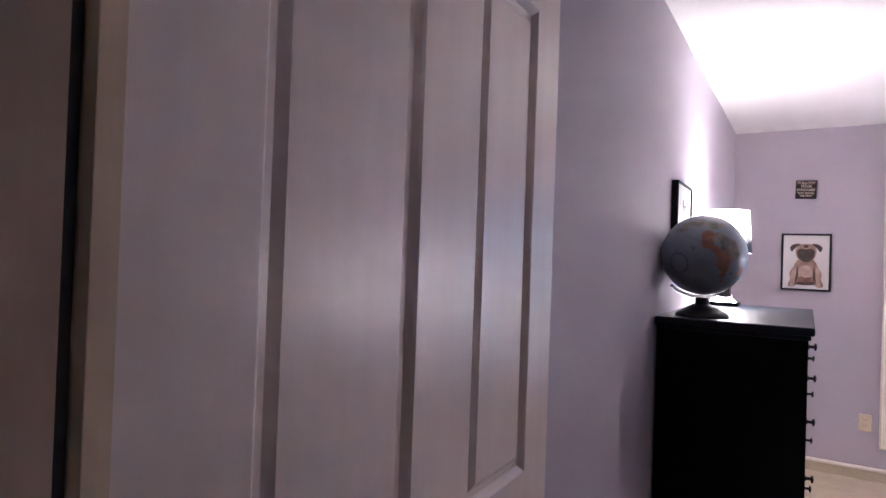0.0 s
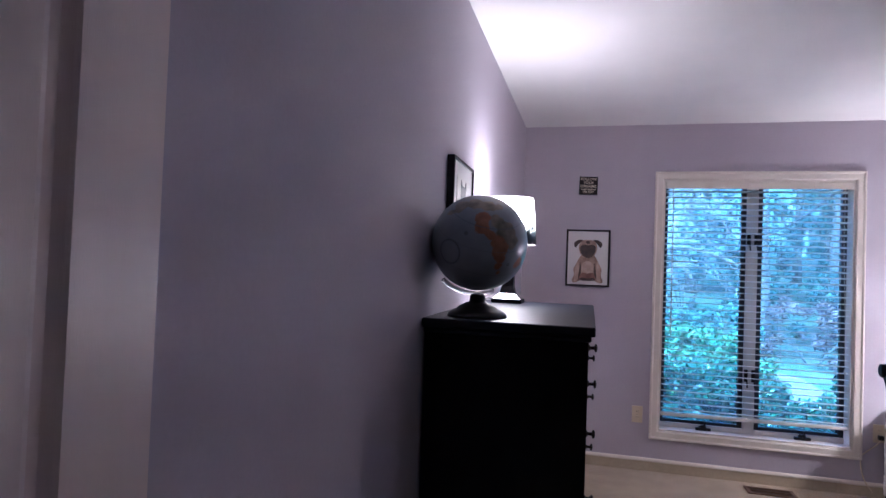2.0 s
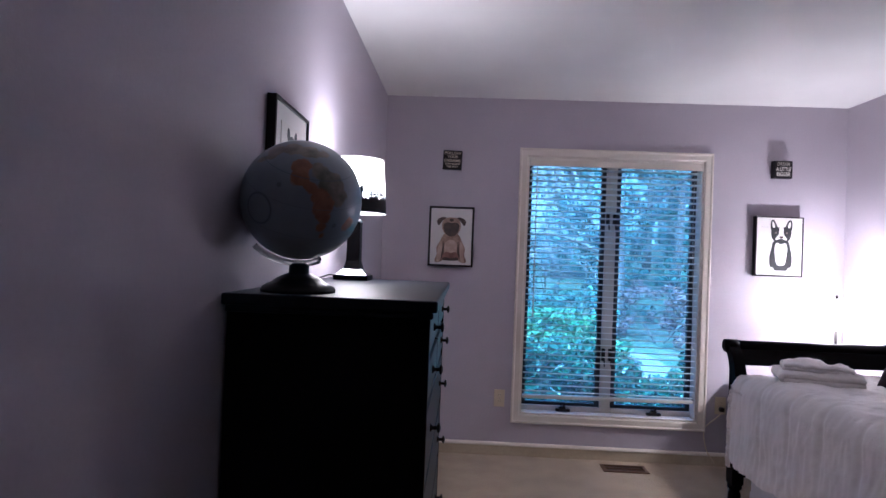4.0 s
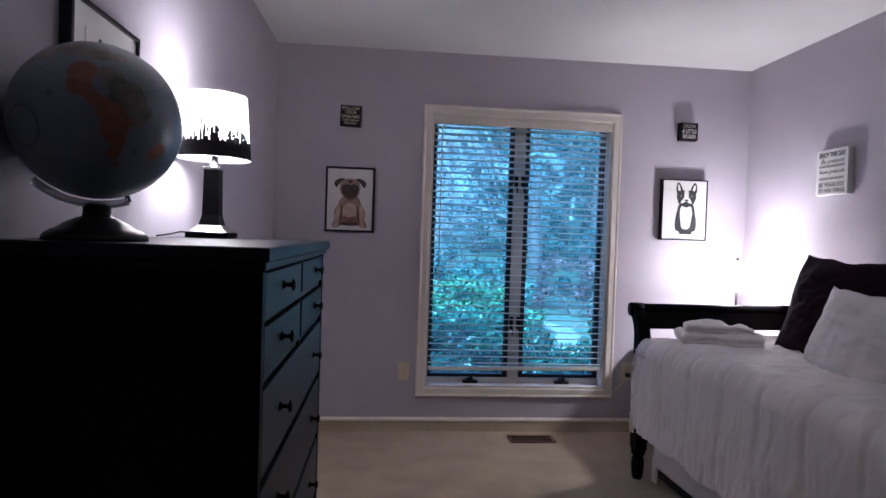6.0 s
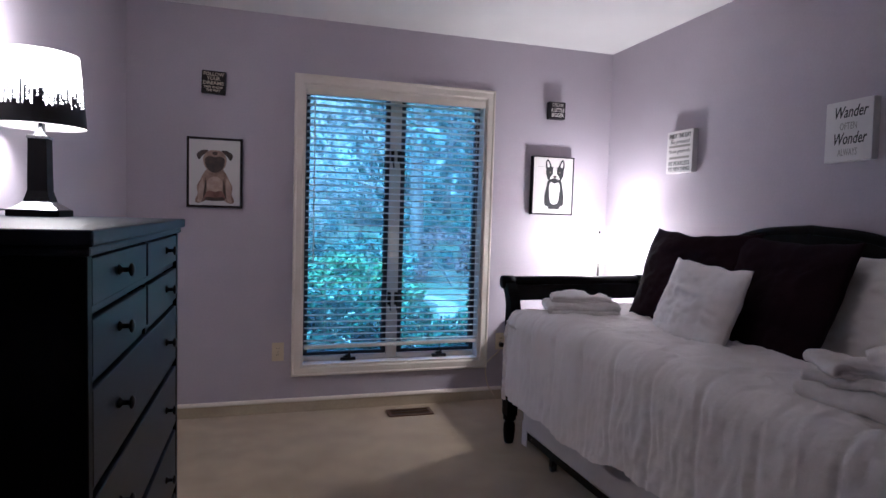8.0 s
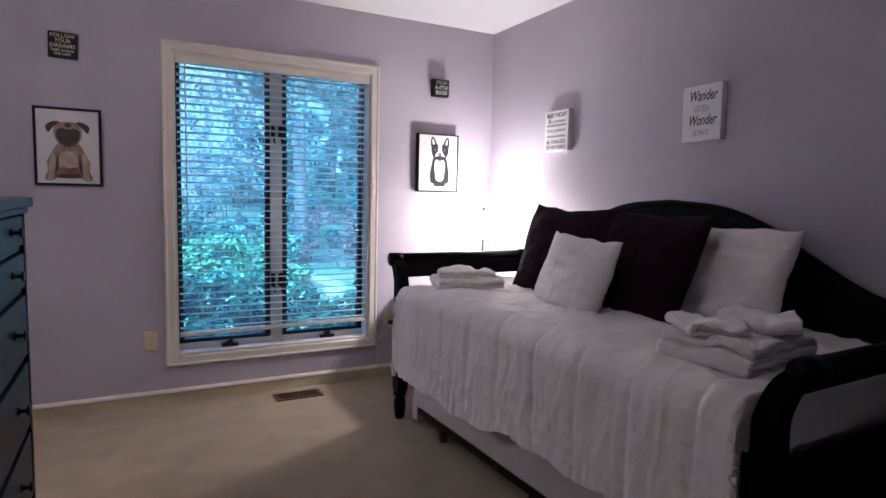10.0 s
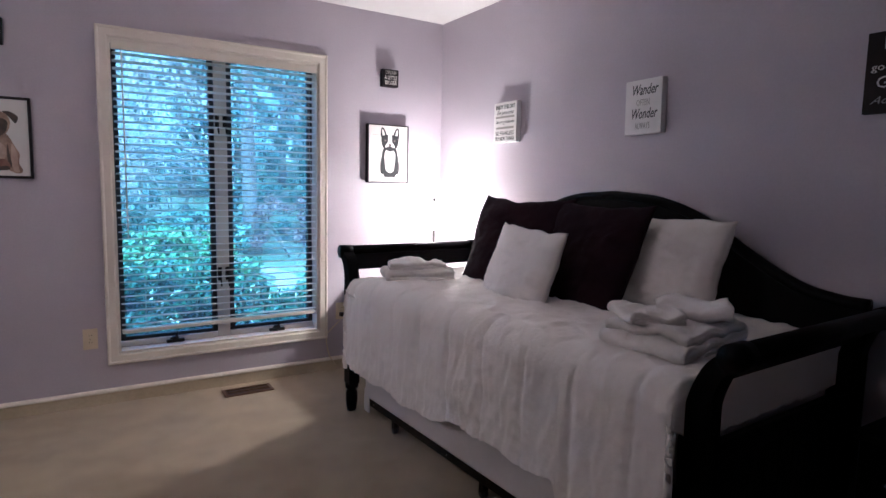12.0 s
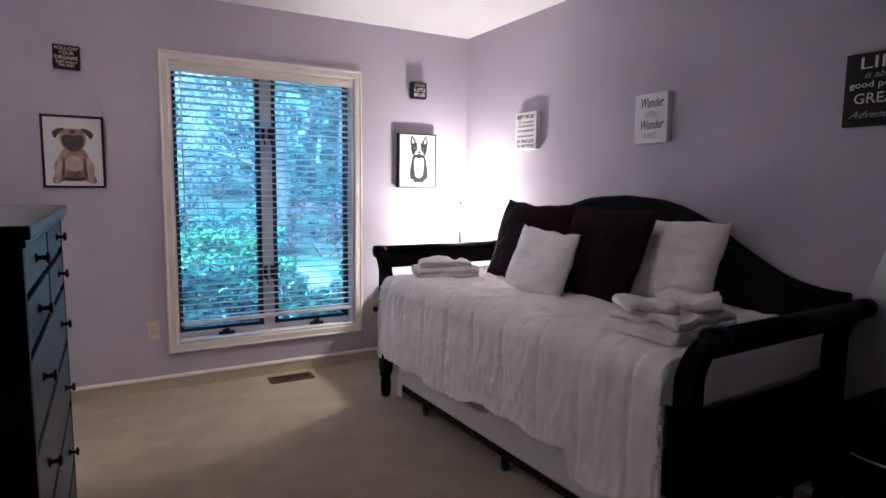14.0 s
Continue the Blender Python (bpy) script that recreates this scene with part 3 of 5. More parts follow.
for x in (BX0 + 0.13, (BX0 + BX1) / 2 - 0.17, (BX0 + BX1) / 2 + 0.17, BX1 - 0.13):
    for y in (-0.0265, 0.0265):
        part("ladder_cord", tube(bmesh.new(), [(x, BY + y, LOW - 0.01), (x, BY + y, 1.99)], 0.0009, 5), cord_white, blind)
part("tilt_wand", tube(bmesh.new(), [(BX0 + 0.05, BY - 0.034, 0.95), (BX0 + 0.047, BY - 0.036, 1.99)], 0.004, 8), cord_white, blind, "clear plastic tilt wand")
part("lift_cord", tube(bmesh.new(), smooth_curve([(BX1 - 0.045, BY - 0.033, 1.99), (BX1 - 0.048, BY - 0.035, 1.6), (BX1 - 0.035, BY - 0.034, 1.2), (BX1 - 0.03, BY - 0.035, 0.80)], 5), 0.0016, 6), cord_white, blind)
part("tassel", lathe(bmesh.new(), [(0.003, 0.03), (0.006, 0.018), (0.008, 0)], 10, (BX1 - 0.03, BY - 0.035, 0.77)), cord_white, blind)

# ---- wall plates and floor vent ----
def outlet_plate(x, y, z, turn, mat, label):
    k = thing("outlet_plate", (x, y, z), label, "outlet", "wall outlets", turn=turn)
    part("plate", boxed(-0.036, -0.007, -0.058, 0.036, 0, 0.058, bevel=0.003), mat, k)
    for dz in (-0.02, 0.02):
        socket = part("socket", prism(bmesh.new(), [(0.017 * math.cos(a), dz + 0.0145 * math.sin(a)) for a in [i * math.pi / 8 for i in range(16)]], "y", -0.009, -0.0065), mat, k)
        for dx in (-0.006, 0.006):
            part("slot", boxed(dx - 0.001, -0.0094, dz - 0.002, dx + 0.001, -0.0088, dz + 0.007), black_plastic, socket)
    part("screw", lathe(bmesh.new(), [(0.003, 0), (0.003, 0.0015)], 8), chrome, k).matrix_basis = pose(0, -0.007, 0, 90, 0, 0)
    return k


outlet_plate(0.447, NORTH - 0.0005, 0.387, 0, ivory_plastic, "ivory plastic double outlet on the wall by the window")
outlet_plate(1.932, NORTH - 0.0005, 0.405, 0, ivory_plastic, "ivory plastic double outlet with a black plug in it")
plug = thing("power_plug", (1.932, NORTH - 0.0098, 0.385), "black plug with a cord hanging from the outlet", "plug")
part("plug_body", boxed(-0.014, -0.032, -0.014, 0.014, 0, 0.014, bevel=0.004), black_plastic, plug)
part("cord", tube(bmesh.new(), smooth_curve([(-0.004, -0.03, -0.012), (-0.03, -0.024, -0.05), (-0.075, -0.005, -0.10), (-0.105, 0.003, -0.15), (-0.09, -0.005, -0.27), (-0.04, -0.012, -0.355)], 6), 0.0035, 8), ivory_plastic, plug, "pale cord", True)
vent = thing("floor_vent", (1.262, 4.735, 0.0), "brown metal floor register set in the carpet", "floor vent")
part("rim", boxed(-0.145, -0.064, 0.0002, 0.145, -0.046, 0.009, bevel=0.003), brown_metal, vent)
part("rim", boxed(-0.145, 0.046, 0.0002, 0.145, 0.064, 0.009, bevel=0.003), brown_metal, vent)
part("rim", boxed(-0.145, -0.046, 0.0002, -0.122, 0.046, 0.009, bevel=0.003), brown_metal, vent)
part("rim", boxed(0.122, -0.046, 0.0002, 0.145, 0.046, 0.009, bevel=0.003), brown_metal, vent)
part("pan", boxed(-0.122, -0.046, 0.0003, 0.122, 0.046, 0.002), black_plastic, vent)
fin = None
for i in range(17):
    m = pose(-0.112 + i * 0.014, 0, 0.005, 0, 30, 0)
    if fin is None:
        fin = part("fin", boxed(-0.001, -0.045, -0.003, 0.001, 0.045, 0.003), brown_metal, vent)
        fin.matrix_basis = m
    else:
        again(fin, vent, m)
part("divider", boxed(-0.122, -0.004, 0.003, 0.122, 0.004, 0.0085), brown_metal, vent)

# ---- the dresser ----
DRY0, DRY1, DRX = 2.26, 3.27, 0.098  # body's ends and front
DTOP = 1.232


def dresser():
    d = thing("dresser", (0, 0, 0), "tall black wooden dresser, eight drawers, blue window sheen in front colour", "dresser")
    part("top", boxed(WEST + 0.004, DRY0 - 0.035, DTOP - 0.028, DRX + 0.018, DRY1 + 0.035, DTOP, bevel=0.006, seg=3), window_sheen_paint, d, "dark overhanging top board")
    part("cornice", boxed(WEST + 0.006, DRY0 - 0.015, DTOP - 0.046, DRX + 0.008, DRY1 + 0.015, DTOP - 0.0285, bevel=0.006), window_sheen_paint, d)
    # sides use plain black; only front and top carry the window's blue
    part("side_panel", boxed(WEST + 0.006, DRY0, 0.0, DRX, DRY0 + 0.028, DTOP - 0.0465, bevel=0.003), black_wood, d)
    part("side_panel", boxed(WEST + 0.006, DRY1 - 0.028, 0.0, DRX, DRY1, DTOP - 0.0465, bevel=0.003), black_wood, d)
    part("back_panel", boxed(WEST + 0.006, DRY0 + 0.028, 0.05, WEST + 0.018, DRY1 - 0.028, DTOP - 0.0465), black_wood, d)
    mid = (DRY0 + DRY1) / 2
    rows = ((1.092, 1.184, 2), (0.968, 1.076, 2), (0.768, 0.952, 1), (0.553, 0.752, 1), (0.336, 0.537, 1), (0.120, 0.320, 1))
    for z0, z1, _ in rows:
        part("rail", boxed(DRX - 0.06, DRY0 + 0.028, z0 - 0.0155, DRX - 0.011, DRY1 - 0.028, z0 - 0.0005, bevel=0.002), window_sheen_paint, d)
    part("plinth", boxed(DRX - 0.04, DRY0 + 0.028, 0.03, DRX - 0.006, DRY1 - 0.028, 0.104, bevel=0.004), window_sheen_paint, d)
    part("divider", boxed(DRX - 0.06, mid - 0.009, 0.9525, DRX - 0.004, mid + 0.009, 1.0758, bevel=0.002), window_sheen_paint, d)
    part("divider", boxed(DRX - 0.06, mid - 0.009, 1.0925, DRX - 0.004, mid + 0.009, DTOP - 0.047, bevel=0.002), window_sheen_paint, d)

    def knob(parent, y, z):
        k = part("knob", lathe(bmesh.new(), [(0.011, 0), (0.011, 0.003), (0.0055, 0.007), (0.0055, 0.019), (0.009, 0.020), (0.0135, 0.022), (0.0145, 0.025), (0.011, 0.028), (0.004, 0.030)], 20), black_metal, parent, "dark metal mushroom knob", True)
        k.matrix_basis = pose(DRX - 0.0015, y, z, 0, 90, 0)

    for z0, z1, n in rows:
        spans = ((DRY0 + 0.032, DRY1 - 0.032),) if n == 1 else ((DRY0 + 0.032, mid - 0.012), (mid + 0.012, DRY1 - 0.032))
        for y0, y1 in spans:
            b = bmesh.new()
            box(b, DRX - 0.016, y0, z0 + 0.003, DRX - 0.001, y1, z1 - 0.004, bevel=0.004, seg=3)
            box(b, WEST + 0.03, y0 + 0.01, z0 + 0.006, DRX - 0.0155, y1 - 0.01, z1 - 0.02)
            dr = part("drawer", b, window_sheen_paint, d)
            zc = (z0 + z1) / 2
            if n == 1:
                knob(dr, mid - 0.285, zc + 0.006)
                knob(dr, mid + 0.285, zc + 0.006)
            else:
                knob(dr, mid - 0.285 if y0 < mid - 0.1 else mid + 0.285, zc + 0.004)
    return d


dresser()


# ---- the dresser lamp ----
def skyline_band(shade_r, z0, height, rng):
    """Black printed band round the shade with a ragged row of towers, a hair outside the cloth."""
    b = bmesh.new()
    n = 84
    a = 0.0

    def patch(a0, a1, za, zb):
        vs = []
        for ang, z in ((a0, za), (a1, za), (a1, zb), (a0, zb)):
            r = shade_r(z) + 0.002
            vs.append(b.verts.new((r * math.cos(ang), r * math.sin(ang), z)))
        b.faces.new(vs)

    step = 2 * math.pi / n
    for i in range(n):
        patch(i * step, (i + 1) * step, z0, z0 + height * 0.34)
    while a < 2 * math.pi - 0.02:
        w = rng.uniform(0.07, 0.16)
        top = z0 + height * rng.choice((0.50, 0.58, 0.66, 0.76))
        a1 = min(a + w, 2 * math.pi)
        z = z0 + height * rng.uniform(0.36, 0.46)
        patch(a, a1, z0 + height * 0.33, z)
        pier, storey = rng.choice((0.4, 0.55, 0.7)), rng.uniform(0.007, 0.010)
        while z < top:
            # storeys: a dark floor line over a row of lit windows beside a dark pier
            patch(a, a + (a1 - a) * pier, z, z + storey * 0.5)
            if rng.random() < 0.35:
                patch(a + (a1 - a) * 0.7, a1, z, z + storey * 0.5)
            patch(a, a1, z + storey * 0.5, z + storey)
            z += storey
        if rng.random() < 0.4:
            mid = a + (a1 - a) * pier
            patch(mid - 0.018, mid + 0.018, z, z + height * 0.10)
            patch(mid - 0.006, mid + 0.006, z + height * 0.10, z + height * rng.uniform(0.2, 0.42))
        a = a1 + rng.choice((0, 0, 0.015, 0.04))
    return b


def dresser_lamp():
    lamp = thing("table_lamp", (-0.262, 3.165, DTOP), "lit table lamp, black square column, white shade with black skyline print", "table lamp")
    b = bmesh.new()
    box(b, -0.067, -0.067, 0, 0.067, 0.067, 0.020, bevel=0.003)
    part("foot", b, black_wood, lamp)
    b = bmesh.new()
    lo = [b.verts.new((x * 0.062, y * 0.062, 0.020)) for x, y in ((-1, -1), (1, -1), (1, 1), (-1, 1))]
    hi = [b.verts.new((x * 0.033, y * 0.033, 0.044)) for x, y in ((-1, -1), (1, -1), (1, 1), (-1, 1))]
    b.faces.new(lo[::-1]), b.faces.new(hi)
    for k in range(4):
        b.faces.new((lo[k], lo[(k + 1) % 4], hi[(k + 1) % 4], hi[k]))
    part("base_slope", b, chrome, lamp, "brushed metal sloping base")
    b = bmesh.new()
    lo = [b.verts.new((x * 0.034, y * 0.034, 0.044)) for x, y in ((-1, -1), (1, -1), (1, 1), (-1, 1))]
    m1 = [b.verts.new((x * 0.026, y * 0.026, 0.075)) for x, y in ((-1, -1), (1, -1), (1, 1), (-1, 1))]
    hi = [b.verts.new((x * 0.024, y * 0.024, 0.226)) for x, y in ((-1, -1), (1, -1), (1, 1), (-1, 1))]
    b.faces.new(lo[::-1]), b.faces.new(hi)
    for p, q in ((lo, m1), (m1, hi)):
        for k in range(4):
            b.faces.new((p[k], p[(k + 1) % 4], q[(k + 1) % 4], q[k]))
    part("column", b, black_wood, lamp)
    part("cap", boxed(-0.027, -0.027, 0.226, 0.027, 0.027, 0.236, bevel=0.002), chrome, lamp, "brushed metal cap")
    part("socket", lathe(bmesh.new(), [(0.014, 0.236), (0.014, 0.285), (0.017, 0.29), (0.017, 0.325)], 18), chrome, lamp, smooth=True)
    r0, r1, h0, h1 = 0.118, 0.102, 0.262, 0.474

    def shade_r(z):
        return r0 + (r1 - r0) * (z - h0) / (h1 - h0)
    sh = part("shade", lathe(bmesh.new(), [(r0, h0), (r1, h1), (r1 - 0.0015, h1), (r0 - 0.0015, h0)], 56, closed=True), cream_shade, lamp, "white cloth drum shade glowing from its bulb", True)
    part("skyline_print", skyline_band(shade_r, h0 + 0.001, 0.148, random.Random(11)), black_band, sh, "black printed city skyline")
    part("ring", lathe(bmesh.new(), [(r1 - 0.002, h1 - 0.012), (r1 - 0.002, h1 - 0.009), (r1 - 0.004, h1 - 0.009), (r1 - 0.004, h1 - 0.012)], 40, closed=True), chrome, sh)
    for a in (0, 2.1, 4.2):
        part("spoke", tube(bmesh.new(), [(0.012 * math.cos(a), 0.012 * math.sin(a), 0.325), ((r1 - 0.003) * math.cos(a), (r1 - 0.003) * math.sin(a), h1 - 0.010)], 0.0015, 6), chrome, sh)
    part("cord", tube(bmesh.new(), smooth_curve([(-0.066, 0.0, 0.012), (-0.085, -0.04, 0.018), (-0.10, -0.10, 0.010), (-0.122, -0.15, 0.004)], 6), 0.003, 8), black_plastic, lamp, "black lamp cord", True)
    return lamp


dresser_lamp()


# ---- the globe ----
def globe():
    R, cz = 0.153, 0.236
    g = thing("desk_globe", (-0.252, 2.365, DTOP), "blue and ochre desk globe on a black stepped stand", "globe")
    part("stand", lathe(bmesh.new(), [(0.094, 0), (0.095, 0.006), (0.090, 0.014), (0.078, 0.022), (0.070, 0.024), (0.058, 0.034), (0.036, 0.045), (0.026, 0.048), (0.025, 0.068), (0.010, 0.070)], 44), black_plastic, g, "black round stepped stand", True)
    v, right, up = Vector((0.423, -0.894, -0.148)), Vector((0.904, 0.428, 0.0)), Vector((0.063, -0.134, 0.989))

    def on(a, c):
        return (a * right + c * up + math.sqrt(max(0.01, 1 - a * a - c * c)) * v).normalized()
    ochre = [(on(a, c), r) for a, c, r in ((-0.14, 0.57, 0.18), (-0.17, 0.42, 0.16), (-0.04, 0.27, 0.14), (0.10, 0.14, 0.16), (0.18, -0.02, 0.19), (0.19, -0.18, 0.15), (0.17, -0.34, 0.12), (0.19, -0.48, 0.09), (0.65, -0.29, 0.15))]
    green = [(on(a, c), r) for a, c, r in ((-0.50, 0.78, 0.20), (-0.28, 0.84, 0.20), (-0.02, 0.82, 0.18), (0.20, 0.80, 0.12), (0.10, 0.52, 0.20), (0.28, 0.34, 0.25), (0.40, 0.14, 0.19), (-0.72, 0.62, 0.14))]
    ochre += [(Vector(p).normalized(), r) for p, r in (((0.2, 0.9, 0.4), 0.4), ((0.75, 0.6, 0.1), 0.3))]
    green += [(Vector(p).normalized(), r) for p, r in (((-0.5, 0.8, 0.3), 0.5), ((0.6, 0.8, 0.5), 0.4))]
    tropic = (on(0.05, 0.93), 0.78)
    marks = [(on(-0.77, -0.13), 0.24, 0.028, (0.07, 0.09, 0.13)), (*tropic, 0.010, (0.10, 0.14, 0.20)), (on(-0.50, 0.27), 0.02, 0.035, (0.10, 0.12, 0.15)),
             (on(0.38, -0.31), 0.02, 0.03, (0.09, 0.11, 0.14)), (tropic[0], 1.18, 0.006, (0.15, 0.17, 0.2)), (tropic[0], 1.55, 0.006, (0.15, 0.17, 0.2))]
    b = bmesh.new()
    bmesh.ops.create_uvsphere(b, u_segments=72, v_segments=48, radius=R)
    ball = part("ball", b, globe_material(ochre, green, marks), g, "printed world map ball", True)
    ball.location = (0, 0, cz)
    axis = (0.39 * right + 0.92 * up).normalized()
    low, across = -axis, (right - axis * right.dot(axis)).normalized()
    # half meridian below the ball, from the south pin round to the side
    arc = []
    for i in range(25):
        a = radians(-20 + 62 * i / 24)
        p = (-math.cos(a)) * up + math.sin(a) * -right
        arc.append(p * (R + 0.014) + Vector((0, 0, cz)))
    bm = bmesh.new()
    inner, outer = [], []
    depth = v.normalized()
    for p in arc:
        c = Vector((0, 0, cz))
        n = (p - c).normalized()
        for store, r in ((inner, R + 0.005), (outer, R + 0.019)):
            store.append([bm.verts.new(c + n * r + depth * s) for s in (-0.010, 0.010)])
    for i in range(len(arc) - 1):
        for q in ((inner[i][0], inner[i][1], inner[i + 1][1], inner[i + 1][0]), (outer[i][0], outer[i + 1][0], outer[i + 1][1], outer[i][1]),
                  (inner[i][0], inner[i + 1][0], outer[i + 1][0], outer[i][0]), (inner[i][1], outer[i][1], outer[i + 1][1], inner[i + 1][1])):
            bm.faces.new(q)
    for i in (0, -1):
        bm.faces.new((inner[i][0], inner[i][1], outer[i][1], outer[i][0]))
    part("meridian_arm", bm, grey_plastic, g, "clear grey meridian arm", True)
    pin = arc[0]
    part("pin", tube(bmesh.new(), [pin * 1.0, pin + (Vector((0, 0, cz)) - pin).normalized() * 0.02], 0.005, 10), black_metal, g)
    part("neck", lathe(bmesh.new(), [(0.022, 0.068), (0.020, 0.0725), (0.012, 0.074)], 20), black_plastic, g, smooth=True)
    return g


globe()


# ---- pictures and signs ----
def ellipse(b, cx, cz, rx, rz, y, tilt=0.0, n=22):
    t = radians(tilt)
    pts = []
    for i in range(n):
        a = 2 * math.pi * i / n
        ex, ez = rx * math.cos(a), rz * math.sin(a)
        pts.append((cx + ex * math.cos(t) - ez * math.sin(t), cz + ex * math.sin(t) + ez * math.cos(t)))
    prism(b, pts, "y", y, y + 0.0003)
    return b


def shapes(name, specs, y, mat, parent, label):
    b = bmesh.new()
    for k, s in enumerate(specs):
        ellipse(b, *s[:4], y - 0.00004 * k, s[4] if len(s) > 4 else 0)
    return part(name, b, mat, parent, label)


def framed(name, at, turn, w, h, depth, border, label, category, group, lean=0.0):
    k = thing(name, at, label, category, group, turn=turn)
    if lean:
        k.matrix_basis = k.matrix_basis @ pose(0, 0, 0, 0, lean, 0)
    for x0, z0, x1, z1 in ((-w / 2, -h / 2, -w / 2 + border, h / 2), (w / 2 - border, -h / 2, w / 2, h / 2), (-w / 2 + border, h / 2 - border, w / 2 - border, h / 2), (-w / 2 + border, -h / 2, w / 2 - border, -h / 2 + border)):
        part("frame_side", boxed(x0, -depth, z0, x1, -0.001, z1, bevel=0.0015), board_black, k)
    part("print", boxed(-w / 2 + border, -depth + 0.006, -h / 2 + border, w / 2 - border, -0.002, h / 2 - border), paper_white, k, "white print paper")
    return k


def cutout(name, half, y, mat, parent, label, cx=0.0, mirrored=True):
    """A printed shape: a soft closed outline through a few keys, mirrored about x = cx or drawn as given."""
    keys = list(half) + ([(-x, z) for x, z in reversed(half) if abs(x) > 0.002] if mirrored else [])
    k = len(keys)
    ring = []
    for i in range(k):
        a, b, c, d = (Vector(keys[(i + q) % k]) for q in (-1, 0, 1, 2))
        for q in range(4):
            t = q / 4
            p = 0.5 * (2 * b + (c - a) * t + (2 * a - 5 * b + 4 * c - d) * t * t + (3 * b - a - 3 * c + d) * t ** 3)
            ring.append((p.x + cx, p.y))
    return part(name, prism(bmesh.new(), ring, "y", y, y + 0.0003), mat, parent, label)


pug = framed("framed_print", (0.076, NORTH, 1.476), 0, 0.308, 0.410, 0.030, 0.0135, "black framed print of a tan seated dog with a dark muzzle", "picture", "dog prints")
Y = -0.030 + 0.0052
cutout("dog_body", ((0, 0.030), (0.040, 0.022), (0.062, -0.004), (0.080, -0.045), (0.098, -0.080), (0.094, -0.125), (0.108, -0.160), (0.100, -0.178), (0.074, -0.176), (0.056, -0.160), (0, -0.164)), Y, fawn_ink, pug, "tan printed dog shape")
for x in (-1, 1):
    cutout("leg", [(x * a, c) for a, c in ((0.066, -0.030), (0.088, -0.080), (0.084, -0.130), (0.096, -0.168), (0.074, -0.170), (0.062, -0.120))], Y - 0.0004, pale_fawn_ink, pug, "pale printed leg", mirrored=False)
    cutout("leg_shade", [(x * a, c) for a, c in ((0.050, -0.030), (0.056, -0.080), (0.064, -0.135), (0.054, -0.150), (0.046, -0.100))], Y - 0.0006, mask_ink, pug, "dark printed edge of a leg", mirrored=False)
cutout("chest", ((0, -0.022), (0.036, -0.040), (0.042, -0.080), (0.028, -0.122), (0, -0.132)), Y - 0.0008, pale_fawn_ink, pug, "pale printed chest")
cutout("belly", ((0, -0.112), (0.030, -0.106), (0.050, -0.122), (0.054, -0.152), (0, -0.162)), Y - 0.0011, russet_ink, pug, "russet printed belly")
cutout("belly_shade", ((0, -0.148), (0.036, -0.142), (0.054, -0.150), (0.050, -0.162), (0, -0.166)), Y - 0.0014, mask_ink, pug, "dark printed underside")
cutout("head", ((0, 0.131), (0.030, 0.128), (0.054, 0.112), (0.065, 0.080), (0.058, 0.042), (0.038, 0.012), (0, -0.012)), Y - 0.0010, fawn_ink, pug, "tan printed head")
cutout("muzzle", ((0, 0.092), (0.030, 0.096), (0.054, 0.080), (0.050, 0.042), (0.030, 0.012), (0, 0.0)), Y - 0.0014, mask_ink, pug, "dark printed muzzle")
cutout("brow", ((0, 0.124), (0.014, 0.120), (0.012, 0.106), (0, 0.102)), Y - 0.0014, mask_ink, pug, "dark printed brow fold")
for x in (-1, 1):
    cutout("ear", [(x * a, c) for a, c in ((0.036, 0.130), (0.068, 0.130), (0.099, 0.106), (0.088, 0.074), (0.070, 0.094), (0.052, 0.114))], Y - 0.0017, mask_ink, pug, "dark printed ear", mirrored=False)

bulldog = framed("framed_print", (2.268, NORTH, 1.490), 0, 0.312, 0.400, 0.045, 0.007, "deep black framed print of a black and white seated dog", "picture", "dog prints")
Y = -0.045 + 0.0052
cutout("dog_body", [(1.22 * a, c) for a, c in ((0, 0.040), (0.040, 0.034), (0.050, -0.010), (0.060, -0.070), (0.057, -0.130), (0.034, -0.158), (0, -0.160))], Y, ink_black, bulldog, "black printed dog shape", 0.012)
cutout("head", [(1.22 * a, c) for a, c in ((0, 0.128), (0.030, 0.130), (0.052, 0.112), (0.054, 0.080), (0.044, 0.046), (0.028, 0.026), (0, 0.020))], Y - 0.0004, ink_black, bulldog, "black printed head", 0.012)
cutout("chest", [(1.22 * a, c) for a, c in ((0, 0.016), (0.024, 0.024), (0.034, -0.010), (0.030, -0.070), (0.022, -0.115), (0, -0.128))], Y - 0.0008, soft_white_ink, bulldog, "white printed chest", 0.012)
cutout("blaze", [(1.22 * a, c) for a, c in ((0, 0.130), (0.012, 0.124), (0.010, 0.090), (0.026, 0.062), (0.030, 0.044), (0.012, 0.050), (0, 0.056))], Y - 0.0009, soft_white_ink, bulldog, "white printed blaze", 0.012)
cutout("nose", [(1.22 * a, c) for a, c in ((0, 0.070), (0.010, 0.068), (0.008, 0.058), (0, 0.056))], Y - 0.0013, mask_ink, bulldog, "dark printed nose", 0.012)
